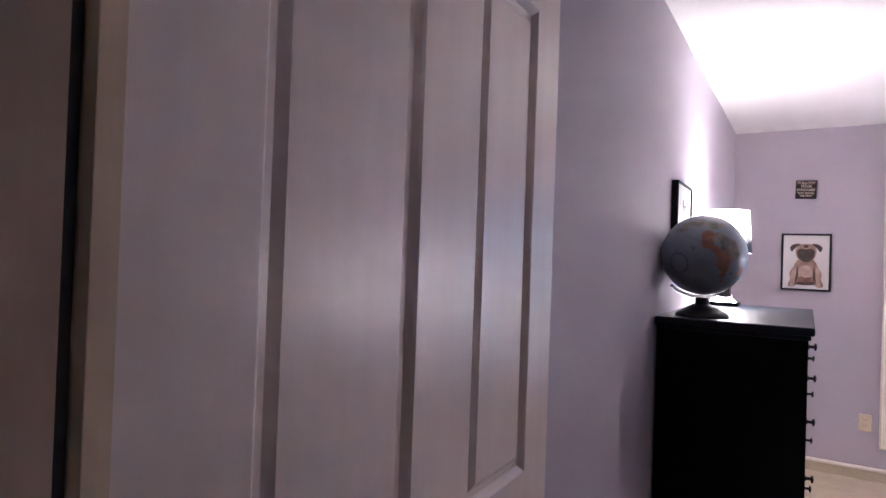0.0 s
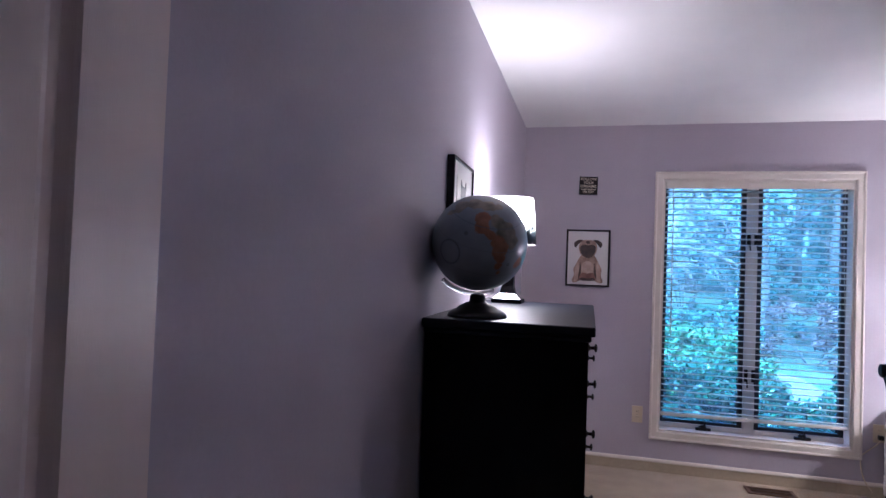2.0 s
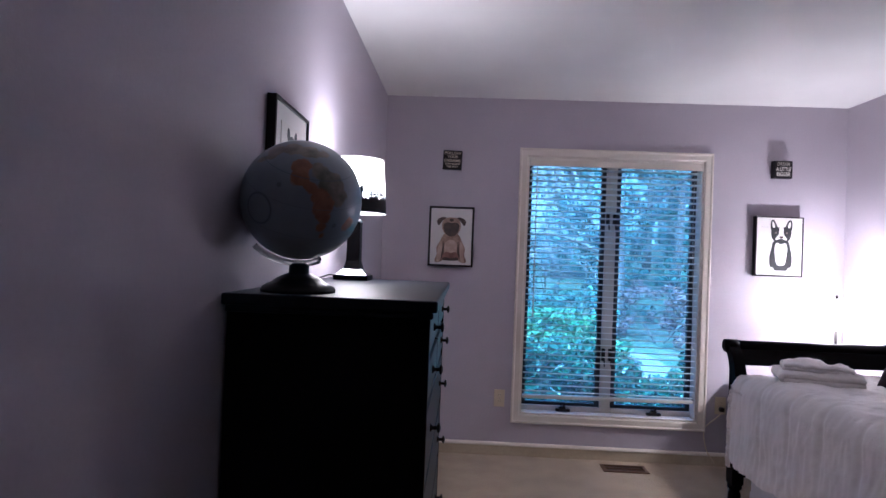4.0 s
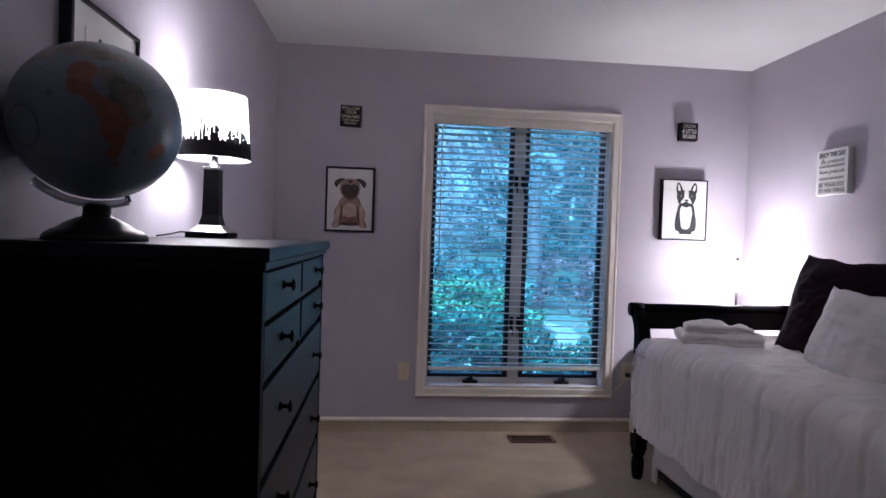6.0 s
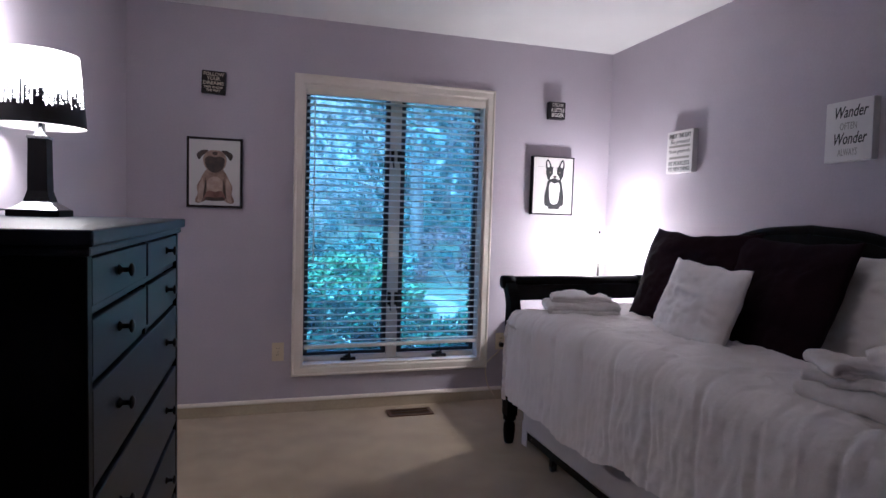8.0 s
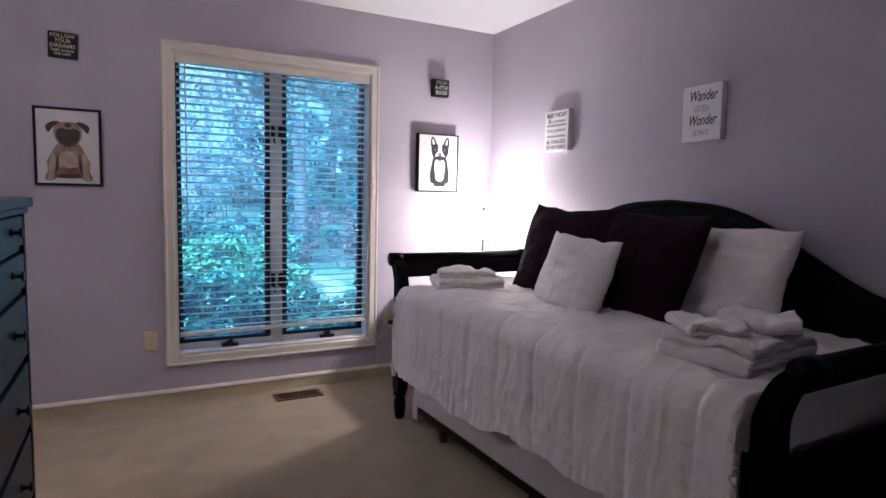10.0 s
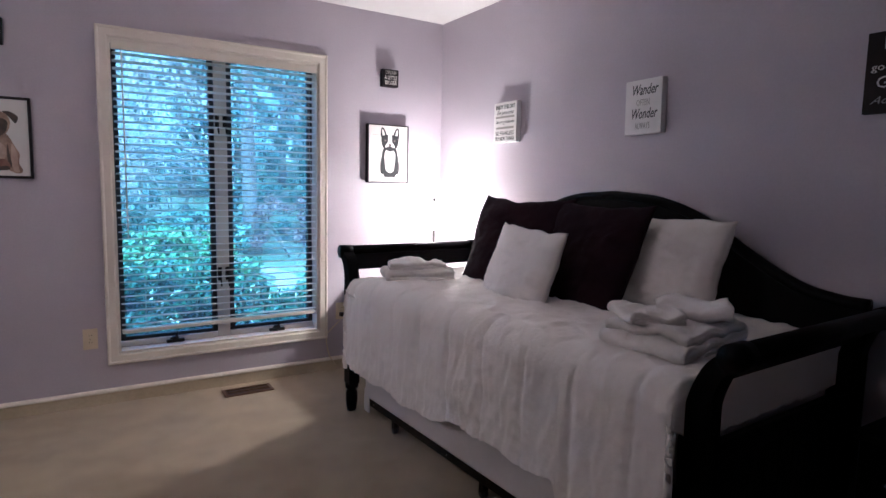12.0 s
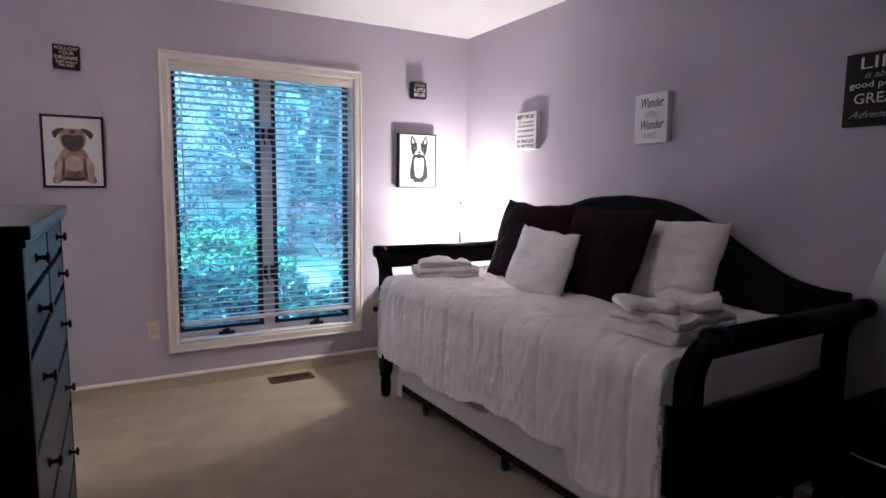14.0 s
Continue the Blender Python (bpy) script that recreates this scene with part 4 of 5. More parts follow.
for x in (-1, 1):
    cutout("ear", [(0.012 + x * 1.22 * a, c) for a, c in ((0.022, 0.118), (0.030, 0.158), (0.046, 0.181), (0.058, 0.160), (0.054, 0.108))], Y - 0.0006, ink_black, bulldog, "black printed ear", mirrored=False)
    cutout("ear_lining", [(0.012 + x * 1.22 * a, c) for a, c in ((0.034, 0.130), (0.040, 0.158), (0.047, 0.168), (0.050, 0.150), (0.046, 0.128))], Y - 0.0010, soft_white_ink, bulldog, "pale printed ear lining", mirrored=False)
    shapes("paw", ((0.012 + x * 0.062, -0.152, 0.018, 0.014),), Y - 0.0009, soft_white_ink, bulldog, "white printed paw")
    shapes("eye", ((0.012 + x * 0.036, 0.092, 0.006, 0.006),), Y - 0.0012, eye_ink, bulldog, "pale glint of a printed eye")
part("mat_line", boxed(-0.118, Y - 0.0002, 0.128, 0.118, Y + 0.0003, 0.1295), ink_grey, bulldog, "faint printed line")

west_print = framed("framed_print", (WEST, 2.665, 1.595), 90, 0.35, 0.37, 0.028, 0.012, "black framed print with a wide white mat", "picture", "dog prints")
part("mat_window", boxed(-0.105, -0.0235, -0.125, 0.105, -0.022, 0.125), ink_cream, west_print, "grey picture inside the mat")
shapes("dog_body", ((0, -0.03, 0.055, 0.07), (0.0, 0.055, 0.045, 0.04), (-0.035, 0.092, 0.014, 0.024, 15), (0.035, 0.092, 0.014, 0.024, -15)), -0.0241, ink_black, west_print, "dark printed dog shape")


def sign(at, turn, w, h, depth, board, label, lean=0.0):
    k = thing("wall_sign", at, label, "wall sign", "wall signs", turn=turn)
    if lean:
        k.matrix_basis = k.matrix_basis @ pose(0, 0, 0, 0, lean, 0)
    part("board", boxed(-w / 2, -depth, -h / 2, w / 2, 0, h / 2, bevel=0.003), board, k)
    return k


k = sign((0.066, NORTH, 2.0), 0, 0.13, 0.13, 0.035, board_black, "small black box sign with gold lettering above the tan dog print", 1.5)
for i, (text, size, wide) in enumerate((("FOLLOW", 0.027, 0.112), ("YOUR", 0.027, 0.074), ("DREAMS", 0.027, 0.112), ("THEY KNOW", 0.018, 0.105), ("THE WAY", 0.018, 0.08))):
    lettering(text, size, 0, (0.037, 0.012, -0.014, -0.035, -0.053)[i], -0.0353, ink_gold, k, wide=wide, bold=0.0006)

k = sign((2.278, NORTH, 2.006), 0, 0.118, 0.116, 0.048, board_black, "small black box sign with pale lettering above a dog print")
lettering("DREAM", 0.036, 0, 0.024, -0.0483, ink_grey, k, wide=0.08, bold=0.0005)
lettering("A LITTLE", 0.036, 0, -0.010, -0.0483, ink_cream, k, wide=0.098, bold=0.0008)
lettering("BIGGER", 0.036, 0, -0.044, -0.0483, ink_cream, k, wide=0.09, bold=0.0008)

k = sign((EAST, 4.09, 1.678), -90, 0.225, 0.246, 0.036, canvas_white, "white block sign with black and grey lettering above the daybed")
Y = -0.0363
lettering("ENJOY THIS DAY", 0.036, 0, 0.082, Y, ink_black, k, wide=0.19, bold=0.0010)
lettering("Be present", 0.036, 0, 0.048, Y, ink_black, k, shear=0.35, wide=0.17)
for z, w in ((0.026, 0.185), (-0.040, 0.175)):
    part("illegible_line", boxed(-w / 2, Y - 0.0002, z, w / 2, Y + 0.0004, z + 0.013), ink_grey, k, "grey line of unreadable lettering")
lettering("Show gratitude", 0.030, 0, -0.006, Y, ink_black, k, shear=0.2, wide=0.185)
lettering("BE FEARLESS", 0.034, 0, -0.078, Y, ink_black, k, wide=0.18, bold=0.0004)
lettering("TRY NEW THINGS", 0.032, 0, -0.110, Y, ink_black, k, wide=0.19, bold=0.0004)

k = sign((EAST, 3.040, 1.668), -90, 0.208, 0.252, 0.036, canvas_white, "white block sign lettered in black script above the daybed", -1.0)
lettering("Wander", 0.068, 0.004, 0.056, Y, ink_black, k, shear=0.3, wide=0.145, bold=0.0007)
lettering("OFTEN", 0.042, 0, 0.006, Y, ink_grey, k, wide=0.075)
lettering("Wonder", 0.068, 0.004, -0.054, Y, ink_black, k, shear=0.3, wide=0.145, bold=0.0007)
lettering("ALWAYS", 0.042, 0, -0.102, Y, ink_grey, k, wide=0.085)

k = sign((EAST, 2.008, 1.685), -90, 0.242, 0.268, 0.022, board_black, "black board sign with pale lettering above the daybed")
Y = -0.0223
lettering("LIFE", 0.062, 0.004, 0.076, Y, ink_cream, k, wide=0.150)
lettering("is about", 0.034, 0.0, 0.042, Y, ink_grey, k, shear=0.5, wide=0.12)
lettering("good people", 0.034, 0.0, 0.008, Y, ink_cream, k, wide=0.205)
lettering("GREAT", 0.054, 0, -0.050, Y, ink_cream, k, wide=0.170)
lettering("Adventures", 0.036, 0, -0.102, Y, ink_grey, k, shear=0.55, wide=0.205)


# ---- the daybed ----
BED_TURN = pose(1.68, 4.15, 0, 0, 0, 2.2) @ pose(-1.68, -4.15, 0)  # it stands a little askew
BEDX0, BEDX1, BEDC, BEDH = 1.665, 2.618, 3.10, 1.035  # front posts' face, back, middle and half length to the posts


def arm_out(s):
    """How far an arm stands from the bed's middle."""
    return BEDH if s > 0 else BEDH + 0.022


def arm_tall(s):
    return 1.0 if s > 0 else 0.974


def post_outline(sign_y):
    """Side view of a sleigh post in (y, z): straight below, sweeping out to a scroll at the top."""
    line = smooth_curve([(0.012, 0.16), (0.012, 0.30), (0.002, 0.48), (-0.004, 0.62), (0.010, 0.75), (0.040, 0.84), (0.075, 0.885)], 5)
    width = [0.034 + 0.004 * math.sin(i) * 0 for i in range(len(line))]
    left, right = [], []
    for i, p in enumerate(line):
        q0, q1 = line[max(i - 1, 0)], line[min(i + 1, len(line) - 1)]
        t = (q1 - q0).normalized()
        n = Vector((-t.y, t.x))
        w = width[i] * (1.0 if i < 16 else 1.0 - 0.02 * (i - 16))
        left.append(p + n * w)
        right.append(p - n * w)
    scroll = [Vector((0.092 + 0.035 * math.cos(a), 0.900 + 0.035 * math.sin(a))) for a in [radians(-75 + i * 240 / 14) for i in range(15)]]
    pts = right + scroll + left[::-1]
    return [(BEDC + sign_y * (arm_out(sign_y) + p[0]), p[1] * arm_tall(sign_y)) for p in pts]


def daybed():
    bed = thing("daybed", (0, 0, 0), "black stained wooden sleigh daybed with a camelback against the wall", "daybed")
    # camelback board
    keys = [(2.0, 0.905), (2.10, 0.908), (2.24, 0.938), (2.43, 1.035), (2.63, 1.155), (2.84, 1.226), (3.10, 1.250)]
    half = smooth_curve(keys, 6)
    top = [(p[0], p[1]) for p in half] + [(2 * BEDC - p[0], p[1]) for p in reversed(half[:-1])]
    part("back_board", prism(bmesh.new(), [(2.0, 0.30)] + top + [(2 * BEDC - 2.0, 0.30)], "x", BEDX1 - 0.035, BEDX1), espresso_wood, bed, "arched camelback board")
    line = [(BEDX1 - 0.022, y, z) for y, z in top]
    part("back_moulding", tube(bmesh.new(), line, 0.024, 10), espresso_wood, bed, smooth=True)
    for s in (-1, 1):
        for x0, x1 in ((BEDX0, BEDX0 + 0.062), (BEDX1 - 0.066, BEDX1 - 0.004)):
            b = bmesh.new()
            prism(b, post_outline(s), "x", x0, x1)
            p = part("post", b, espresso_wood, bed)
            fy = BEDC + s * (arm_out(s) + 0.012)
            part("foot", lathe(bmesh.new(), [(0.024, 0), (0.029, 0.02), (0.034, 0.07), (0.032, 0.11), (0.024, 0.125), (0.037, 0.135), (0.037, 0.162)], 20, ((x0 + x1) / 2, fy, 0)), espresso_wood, p, "turned bun foot", True)
            part("scroll_cap", tube(bmesh.new(), [(x0 - 0.006 if x0 < 2 else x0, BEDC + s * (arm_out(s) + 0.092), 0.900 * arm_tall(s)), (x1 + (0.006 if x0 > 2 else 0), BEDC + s * (arm_out(s) + 0.092), 0.900 * arm_tall(s))], 0.037, 20), espresso_wood, p, smooth=True)
        xa, xb = BEDX0 + 0.058, BEDX1 - 0.062
        yc = BEDC + s * (arm_out(s) + 0.092)
        part("top_roll", tube(bmesh.new(), [(xa, yc, 0.900 * arm_tall(s)), (xb, yc, 0.900 * arm_tall(s))], 0.032, 20), espresso_wood, bed, smooth=True)
        b = bmesh.new()
        y_low, y_high = BEDC + s * (arm_out(s) + 0.020), BEDC + s * (arm_out(s) + 0.074)
        prism(b, [(y_low - 0.005, 0.805 * arm_tall(s)), (y_low + 0.021, 0.805 * arm_tall(s)), (y_high + 0.013, 0.886 * arm_tall(s)), (y_high - 0.013, 0.886 * arm_tall(s))], "x", xa, xb)
        part("top_board", b, espresso_wood, bed)
        ym = BEDC + s * (arm_out(s) + 0.002)
        part("middle_rail", boxed(xa, ym - 0.014, 0.545, xb, ym + 0.014, 0.605, bevel=0.004), espresso_wood, bed)
        part("arm_panel", boxed(xa, ym - 0.004, 0.265, xb, ym + 0.004, 0.55), espresso_wood, bed)
        part("lower_rail", boxed(xa, ym - 0.014, 0.20, xb, ym + 0.014, 0.27, bevel=0.004), espresso_wood, bed)
        stick = None
        for i in range(9):
            x = xa + 0.07 + i * (xb - xa - 0.14) / 8
            if stick is None:
                stick = part("stick", boxed(-0.014, -0.008, 0, 0.014, 0.008, 0.277, bevel=0.003), espresso_wood, bed)
                stick.matrix_basis = pose(x, ym, 0.269)
            else:
                again(stick, bed, pose(x, ym, 0.269))
    bed.matrix_basis = BED_TURN
    part("front_rail", boxed(BEDX0 + 0.015, BEDC - BEDH, 0.33, BEDX0 + 0.04, BEDC + BEDH, 0.42), espresso_wood, bed)
    return bed


daybed()

mattress = thing("mattress", (0, 0, 0), "white mattress on the daybed under the duvet", "mattress")
mattress.matrix_basis = BED_TURN
part("mattress_body", boxed(1.73, 2.09, 0.44, 2.575, 4.08, 0.725, bevel=0.05, seg=4), sheet_cloth, mattress, smooth=True)
part("deck", boxed(1.725, 2.08, 0.39, 2.575, 4.09, 0.438, bevel=0.004), black_wood, mattress)

trundle = thing("trundle_bed", (0, 0, 0), "white cloth-covered trundle mattress on a black metal frame under the daybed", "trundle bed")
trundle.matrix_basis = BED_TURN
b = bmesh.new()
box(b, 1.722, 2.12, 0.104, 2.56, 4.045, 0.335, bevel=0.03, seg=4)
part("mattress_body", b, sheet_cloth, trundle, smooth=True)
part("hanging_corner", boxed(1.7215, 3.985, 0.03, 1.729, 4.04, 0.16, bevel=0.0035), sheet_cloth, trundle, "loose corner of the cloth cover")
part("frame_rail", boxed(1.735, 2.11, 0.064, 1.765, 4.03, 0.1035, bevel=0.003), black_metal, trundle)
part("frame_rail", boxed(2.52, 2.12, 0.064, 2.55, 4.03, 0.1035, bevel=0.003), black_metal, trundle)
for y in (2.2, 3.0, 3.74):
    part("cross_rail", boxed(1.765, y - 0.015, 0.066, 2.52, y + 0.015, 0.101), black_metal, trundle)
    for x in (1.75, 2.535):
        leg = part("leg", boxed(x - 0.014, y - 0.014, 0.024, x + 0.014, y + 0.014, 0.0645), black_metal, trundle)
        part("wheel", tube(bmesh.new(), [(x - 0.011, y, 0.020), (x + 0.011, y, 0.020)], 0.020, 16), black_plastic, leg, smooth=True)
for y in (2.5, 3.25, 3.95):
    part("rivet", lathe(bmesh.new(), [(0.005, 0), (0.004, 0.003), (0.001, 0.004)], 10), chrome, trundle).matrix_basis = pose(1.735, y, 0.084, 0, -90, 0)


def duvet():
    """A quilted duvet over the bed, dropping in folds down the front and a hand's breadth at both ends."""
    y0, y1, zt, xf, xb = 2.085, 4.105, 0.778, 1.615, 2.578
    nu, nv = 300, 170
    R = 0.085
    flat = xb - xf - R
    turn = R * math.pi / 2
    bm = bmesh.new()
    grid = []
    for i in range(nu + 1):
        u = i / nu
        yy = y0 - 0.17 + u * (y1 - y0 + 0.17 + 0.20)
        y, drop = yy, 0.0
        if yy < y0:
            y, drop = y0 - 0.02 * math.sin(min(1, (y0 - yy) / 0.05) * 1.57), y0 - yy
        elif yy > y1:
            y, drop = y1 + 0.015 * math.sin(min(1, (yy - y1) / 0.05) * 1.57), yy - y1
        hem = 0.296 + 0.012 * math.sin(yy * 9.0) + 0.008 * math.sin(yy * 23 + 1) + 0.004 * noise.noise((yy * 30, 1, 1)) + 0.052 * step01(3.55, 2.60, yy) - 0.095 * step01(2.48, 2.43, yy)
        hang = zt - R - hem
        total = flat + turn + hang
        row = []
        far = step01(3.80, 4.08, yy) ** 1.4
        for j in range(nv + 1):
            s = total * j / nv
            if s < flat:
                x, z, nx, nz = xb - s, zt, 0, 1
                side = 0.0
            elif s < flat + turn:
                a = (s - flat) / R
                x, z, nx, nz = xf + R - R * math.sin(a), zt - R + R * math.cos(a), -math.sin(a), math.cos(a)
                side = a / (math.pi / 2)
            else:
                d = s - flat - turn
                x, z, nx, nz = xf + 0.004 * d, zt - R - d, -1, 0
                side = 1.0
            down = max(0.0, (zt - R - z) / max(hang, 0.01)) if side >= 1 else 0.0
            # quilted channels, stitched across
            seam = abs(((yy - 2.187) / 0.225 + 0.5) % 1.0 - 0.5)
            puff = (0.003 + 0.0045 * side) * (1 - math.exp(-(seam / 0.06) ** 2)) - 0.002 * side * math.exp(-(seam / 0.02) ** 2)
            puff += (0.3 + 0.7 * side) * 0.0028 * math.exp(-(seam / 0.22) ** 2) * noise.noise((x * 24, yy * 26, z * 34 + 11))
            near = step01(3.0, 2.3, yy)
            w = 0.007 * noise.noise((x * 5, yy * 5, z * 5 + 3)) + 0.004 * noise.noise((x * 14, yy * 17, z * 6)) + 0.002 * noise.noise((x * 36, yy * 44, z * 14))
            fold = math.sin(yy * 46 + 2.2 * noise.noise((yy * 3, z * 2, 0)) + 3.0 * (z - 0.5) * near)
            w += side * (0.0006 + 0.004 * down) * (0.35 + 0.75 * near) * fold * (0.3 + 1.4 * abs(noise.noise((yy * 5, z * 1.5, 7))))
            fine = math.sin(yy * 118 + 5 * noise.noise((yy * 4, z * 3, 2)) + 9.0 * (z - 0.55) * near)
            w += side * 0.0012 * near * fine * max(0.0, noise.noise((yy * 7, z * 4, 12)) + 0.35)
            crease = noise.noise((yy * 26, z * 9, 5))
            w += side * 0.007 * down * (1 - near) * (1 - 2 * abs(crease))
            ridge = 1 - 2 * abs(noise.noise((x * 7 + yy * 2, yy * 9 - x * 4, 1.5)))
            w += (1 - side) * 0.014 * max(0, ridge - 0.45)
            crumple = 1 - 2 * abs(noise.noise((x * 6 + 2, yy * 13 + 1.5 * z, z * 3.2 + 4)))
            w += 0.0045 * max(0, crumple - 0.4) * (0.5 + 0.8 * side)
            crumple = 1 - 2 * abs(noise.noise((x * 14, yy * 30 + 5 + 4 * z, z * 9)))
            w += 0.0022 * max(0, crumple - 0.3)
            bump = puff + w
            if side < 1:
                z -= far * 0.03 * (0.25 + 0.75 * step01(2.2, 1.70, x))
            xx = x + nx * bump + 0.05 * side * far
            zz = z + nz * bump - drop * (1 - side) - 0.25 * drop * side
            zz += 0.018 * (1 - side) * math.sin(math.pi * min(1, max(0, (yy - y0) / (y1 - y0))))
            ys = y + (0.010 if y0 < yy < y1 else 0.002) * side * noise.noise((yy * 8, z * 5, 9)) + (0.02 * far * side)
            row.append(bm.verts.new((xx, ys, zz)))
        grid.append(row)
    for i in range(nu):
        for j in range(nv):
            bm.faces.new((grid[i][j], grid[i][j + 1], grid[i + 1][j + 1], grid[i + 1][j]))
    hem = bmesh.new()
    for i in range(0, nu - 1):
        lo = [grid[i + q][nv].co for q in (0, 1)]
        hi = [grid[i + q][nv - 4].co for q in (0, 1)]
        out = Vector((-0.0025, 0, -0.0015))
        hem.faces.new([hem.verts.new(p + out) for p in (lo[0], lo[1], hi[1], hi[0])])
    bmesh.ops.remove_doubles(hem, verts=hem.verts, dist=0.0002)
    d = mesh_object("duvet", bm, duvet_cloth, True)
    part("hem", hem, duvet_cloth, d, "stitched hem", True)
    d.matrix_basis = BED_TURN
    tagged(d, "rumpled white quilted duvet hanging over the front of the daybed", "duvet")
    sol = d.modifiers.new("thickness", "SOLIDIFY")
    sol.thickness, sol.offset = 0.012, -1
    return d


duvet()


def cushion(name, w, h, t, mat, m, label, group="", seed=0, slump=0.0, taper=0.0, category="pillow"):
    """A stuffed square pillow standing on its lower edge: local x across, z up, y through it."""
    n = 44
    bm = bmesh.new()
    sides = []
    for face in (-1, 1):
        g = []
        for i in range(n + 1):
            row = []
            for j in range(n + 1):
                a, c = 2 * i / n - 1, 2 * j / n - 1
                x = a * w / 2 * (1 - 0.06 * (1 - abs(c) ** 2.0))
                z = c * h / 2 * (1 - 0.06 * (1 - abs(a) ** 2.0))
                x *= 1 + taper * c
                prof = max(0.0, (1 - abs(a) ** 2.6) * (1 - abs(c) ** 2.6)) ** 0.5
                d = t / 2 * prof
                p = (a * 2.3 + seed, c * 2.3, face * 3.1)
                d += prof * (0.014 * noise.noise(p) + 0.007 * noise.noise((p[0] * 3, p[1] * 3, p[2])))
                rim = noise.noise((a * 3 + seed * 7, c * 3, 4.0))
                crease = 1 - 2 * abs(noise.noise((a * 2.6 + 1.1 * c + seed, c * 4.2 + 9, face)))
                d -= prof * 0.012 * max(0, crease - 0.5)
                crease = 1 - 2 * abs(noise.noise((a * 5.0 + seed * 3, c * 7.5 - a * 2.0, face + 5)))
                d += prof * 0.004 * max(0, crease - 0.55)
                z += 0.010 * rim * (1 - prof) - slump * (1 - abs(a)) * 0.5 * (c + 1)
                x += 0.008 * noise.noise((a * 3, c * 4 + seed, 8.0)) * (1 - prof)
                y = face * (d + 0.003) + 0.02 * noise.noise((a * 1.3 + seed, c * 1.3, 2.2))
                row.append(bm.verts.new((x, y, z + h / 2)))
            g.append(row)
        sides.append(g)
        for i in range(n):
            for j in range(n):
                bm.faces.new((g[i][j], g[i + 1][j], g[i + 1][j + 1], g[i][j + 1]))
    a, c = sides
    ring = [(i, 0) for i in range(n)] + [(n, j) for j in range(n)] + [(i, n) for i in range(n, 0, -1)] + [(0, j) for j in range(n, 0, -1)]
    for p, q in zip(ring, ring[1:] + ring[:1]):
        bm.faces.new((a[p[0]][p[1]], a[q[0]][q[1]], c[q[0]][q[1]], c[p[0]][p[1]]))
    ob = mesh_object(name, bm, mat, True)
    ob.matrix_basis = m
    return tagged(ob, label, category, group)


# local x runs along -y of the room, the face looks to the room's west
cushion("cushion", 0.63, 0.53, 0.16, plum_cloth, pose(2.19, 3.525, 0.755, -25, 0, -90), "large dark plum square cushion leaning on the back", "dark cushions", 1, slump=0.03, taper=0.14)
cushion("cushion", 0.54, 0.52, 0.15, plum_cloth, pose(2.195, 2.985, 0.738, -24, 0, -92), "large dark plum square cushion in front of a white pillow", "dark cushions", 2, taper=0.04)
cushion("pillow", 0.57, 0.412, 0.15, white_linen, pose(2.40, 2.715, 0.775, -16, 0, -89), "white pillow leaning against the back board", "white pillows", 3)
cushion("pillow", 0.50, 0.425, 0.13, white_linen, pose(2.03, 3.215, 0.700, -20, 0, -97) @ pose(0, 0, 0, 0, 2, 0), "small white square pillow leaning on the dark cushions", "white pillows", 4, slump=0.0, taper=0.07)


def folded_cloth(w, d, layers, thick, seed, wob=0.022):
    """A towel folded over in layers: a rounded zigzag in section, drawn out across its width."""
    rng = random.Random(seed)
    path = []
    gap = thick * 1.06
    for k in range(layers):
        z = gap * (k + 0.5)
        a, c = (0.0, d) if k % 2 == 0 else (d, 0.0)
        a += rng.uniform(-0.006, 0.006)
        for i in range(13):
            path.append((a + (c - a) * i / 12, z))
        if k < layers - 1:
            s = 1 if k % 2 == 0 else -1
            for i in range(1, 6):
                ang = -math.pi / 2 + math.pi * i / 6
                path.append((c + s * gap * 0.5 * math.cos(ang), z + gap * 0.5 + gap * 0.5 * math.sin(ang)))
    bm = bmesh.new()
    nx = 26
    rows = []
    for i in range(nx + 1):
        x = -w / 2 + w * i / nx
        row = []
        for y, z in path:
            e = abs(2 * i / nx - 1)
            lift = wob * noise.noise((x * 9 + seed, y * 9, seed * 2.0)) * (0.3 + z / (gap * layers)) + wob * 0.4 * noise.noise((x * 25, y * 25, seed))
            sag = -0.006 * e ** 4 * (z / (gap * layers))
            row.append(bm.verts.new((x * (1 - 0.03 * math.sin(z * 90 + seed)), y - d / 2 + 0.008 * noise.noise((x * 6, z * 30, seed)), max(z + lift + sag, thick * 0.5))))
        rows.append(row)
    for i in range(nx):
        for j in range(len(path) - 1):
            bm.faces.new((rows[i][j], rows[i + 1][j], rows[i + 1][j + 1], rows[i][j + 1]))
    return bm


def towel(m, w, d, layers, thick, seed, label, group, name="folded_towel"):
    ob = mesh_object(name, folded_cloth(w, d, layers, thick, seed), towel_cloth, True)
    sol = ob.modifiers.new("thickness", "SOLIDIFY")
    sol.thickness, sol.offset = thick, 0
    ob.matrix_basis = m
    return tagged(ob, label, "towel", group)


towel(pose(1.95, 3.855, 0.784, 0, 0, 70), 0.26, 0.33, 2, 0.026, 3, "folded white bath towel at the foot end of the duvet", "far towel stack")
towel(pose(1.95, 3.87, 0.838, 0, 0, -24), 0.30, 0.19, 2, 0.018, 5, "folded white hand towel on a bath towel", "far towel stack")
towel(pose(2.035, 2.325, 0.778, 0, 0, 97), 0.29, 0.34, 3, 0.029, 7, "thick folded white bath towel on the near end of the duvet", "near towel stack")
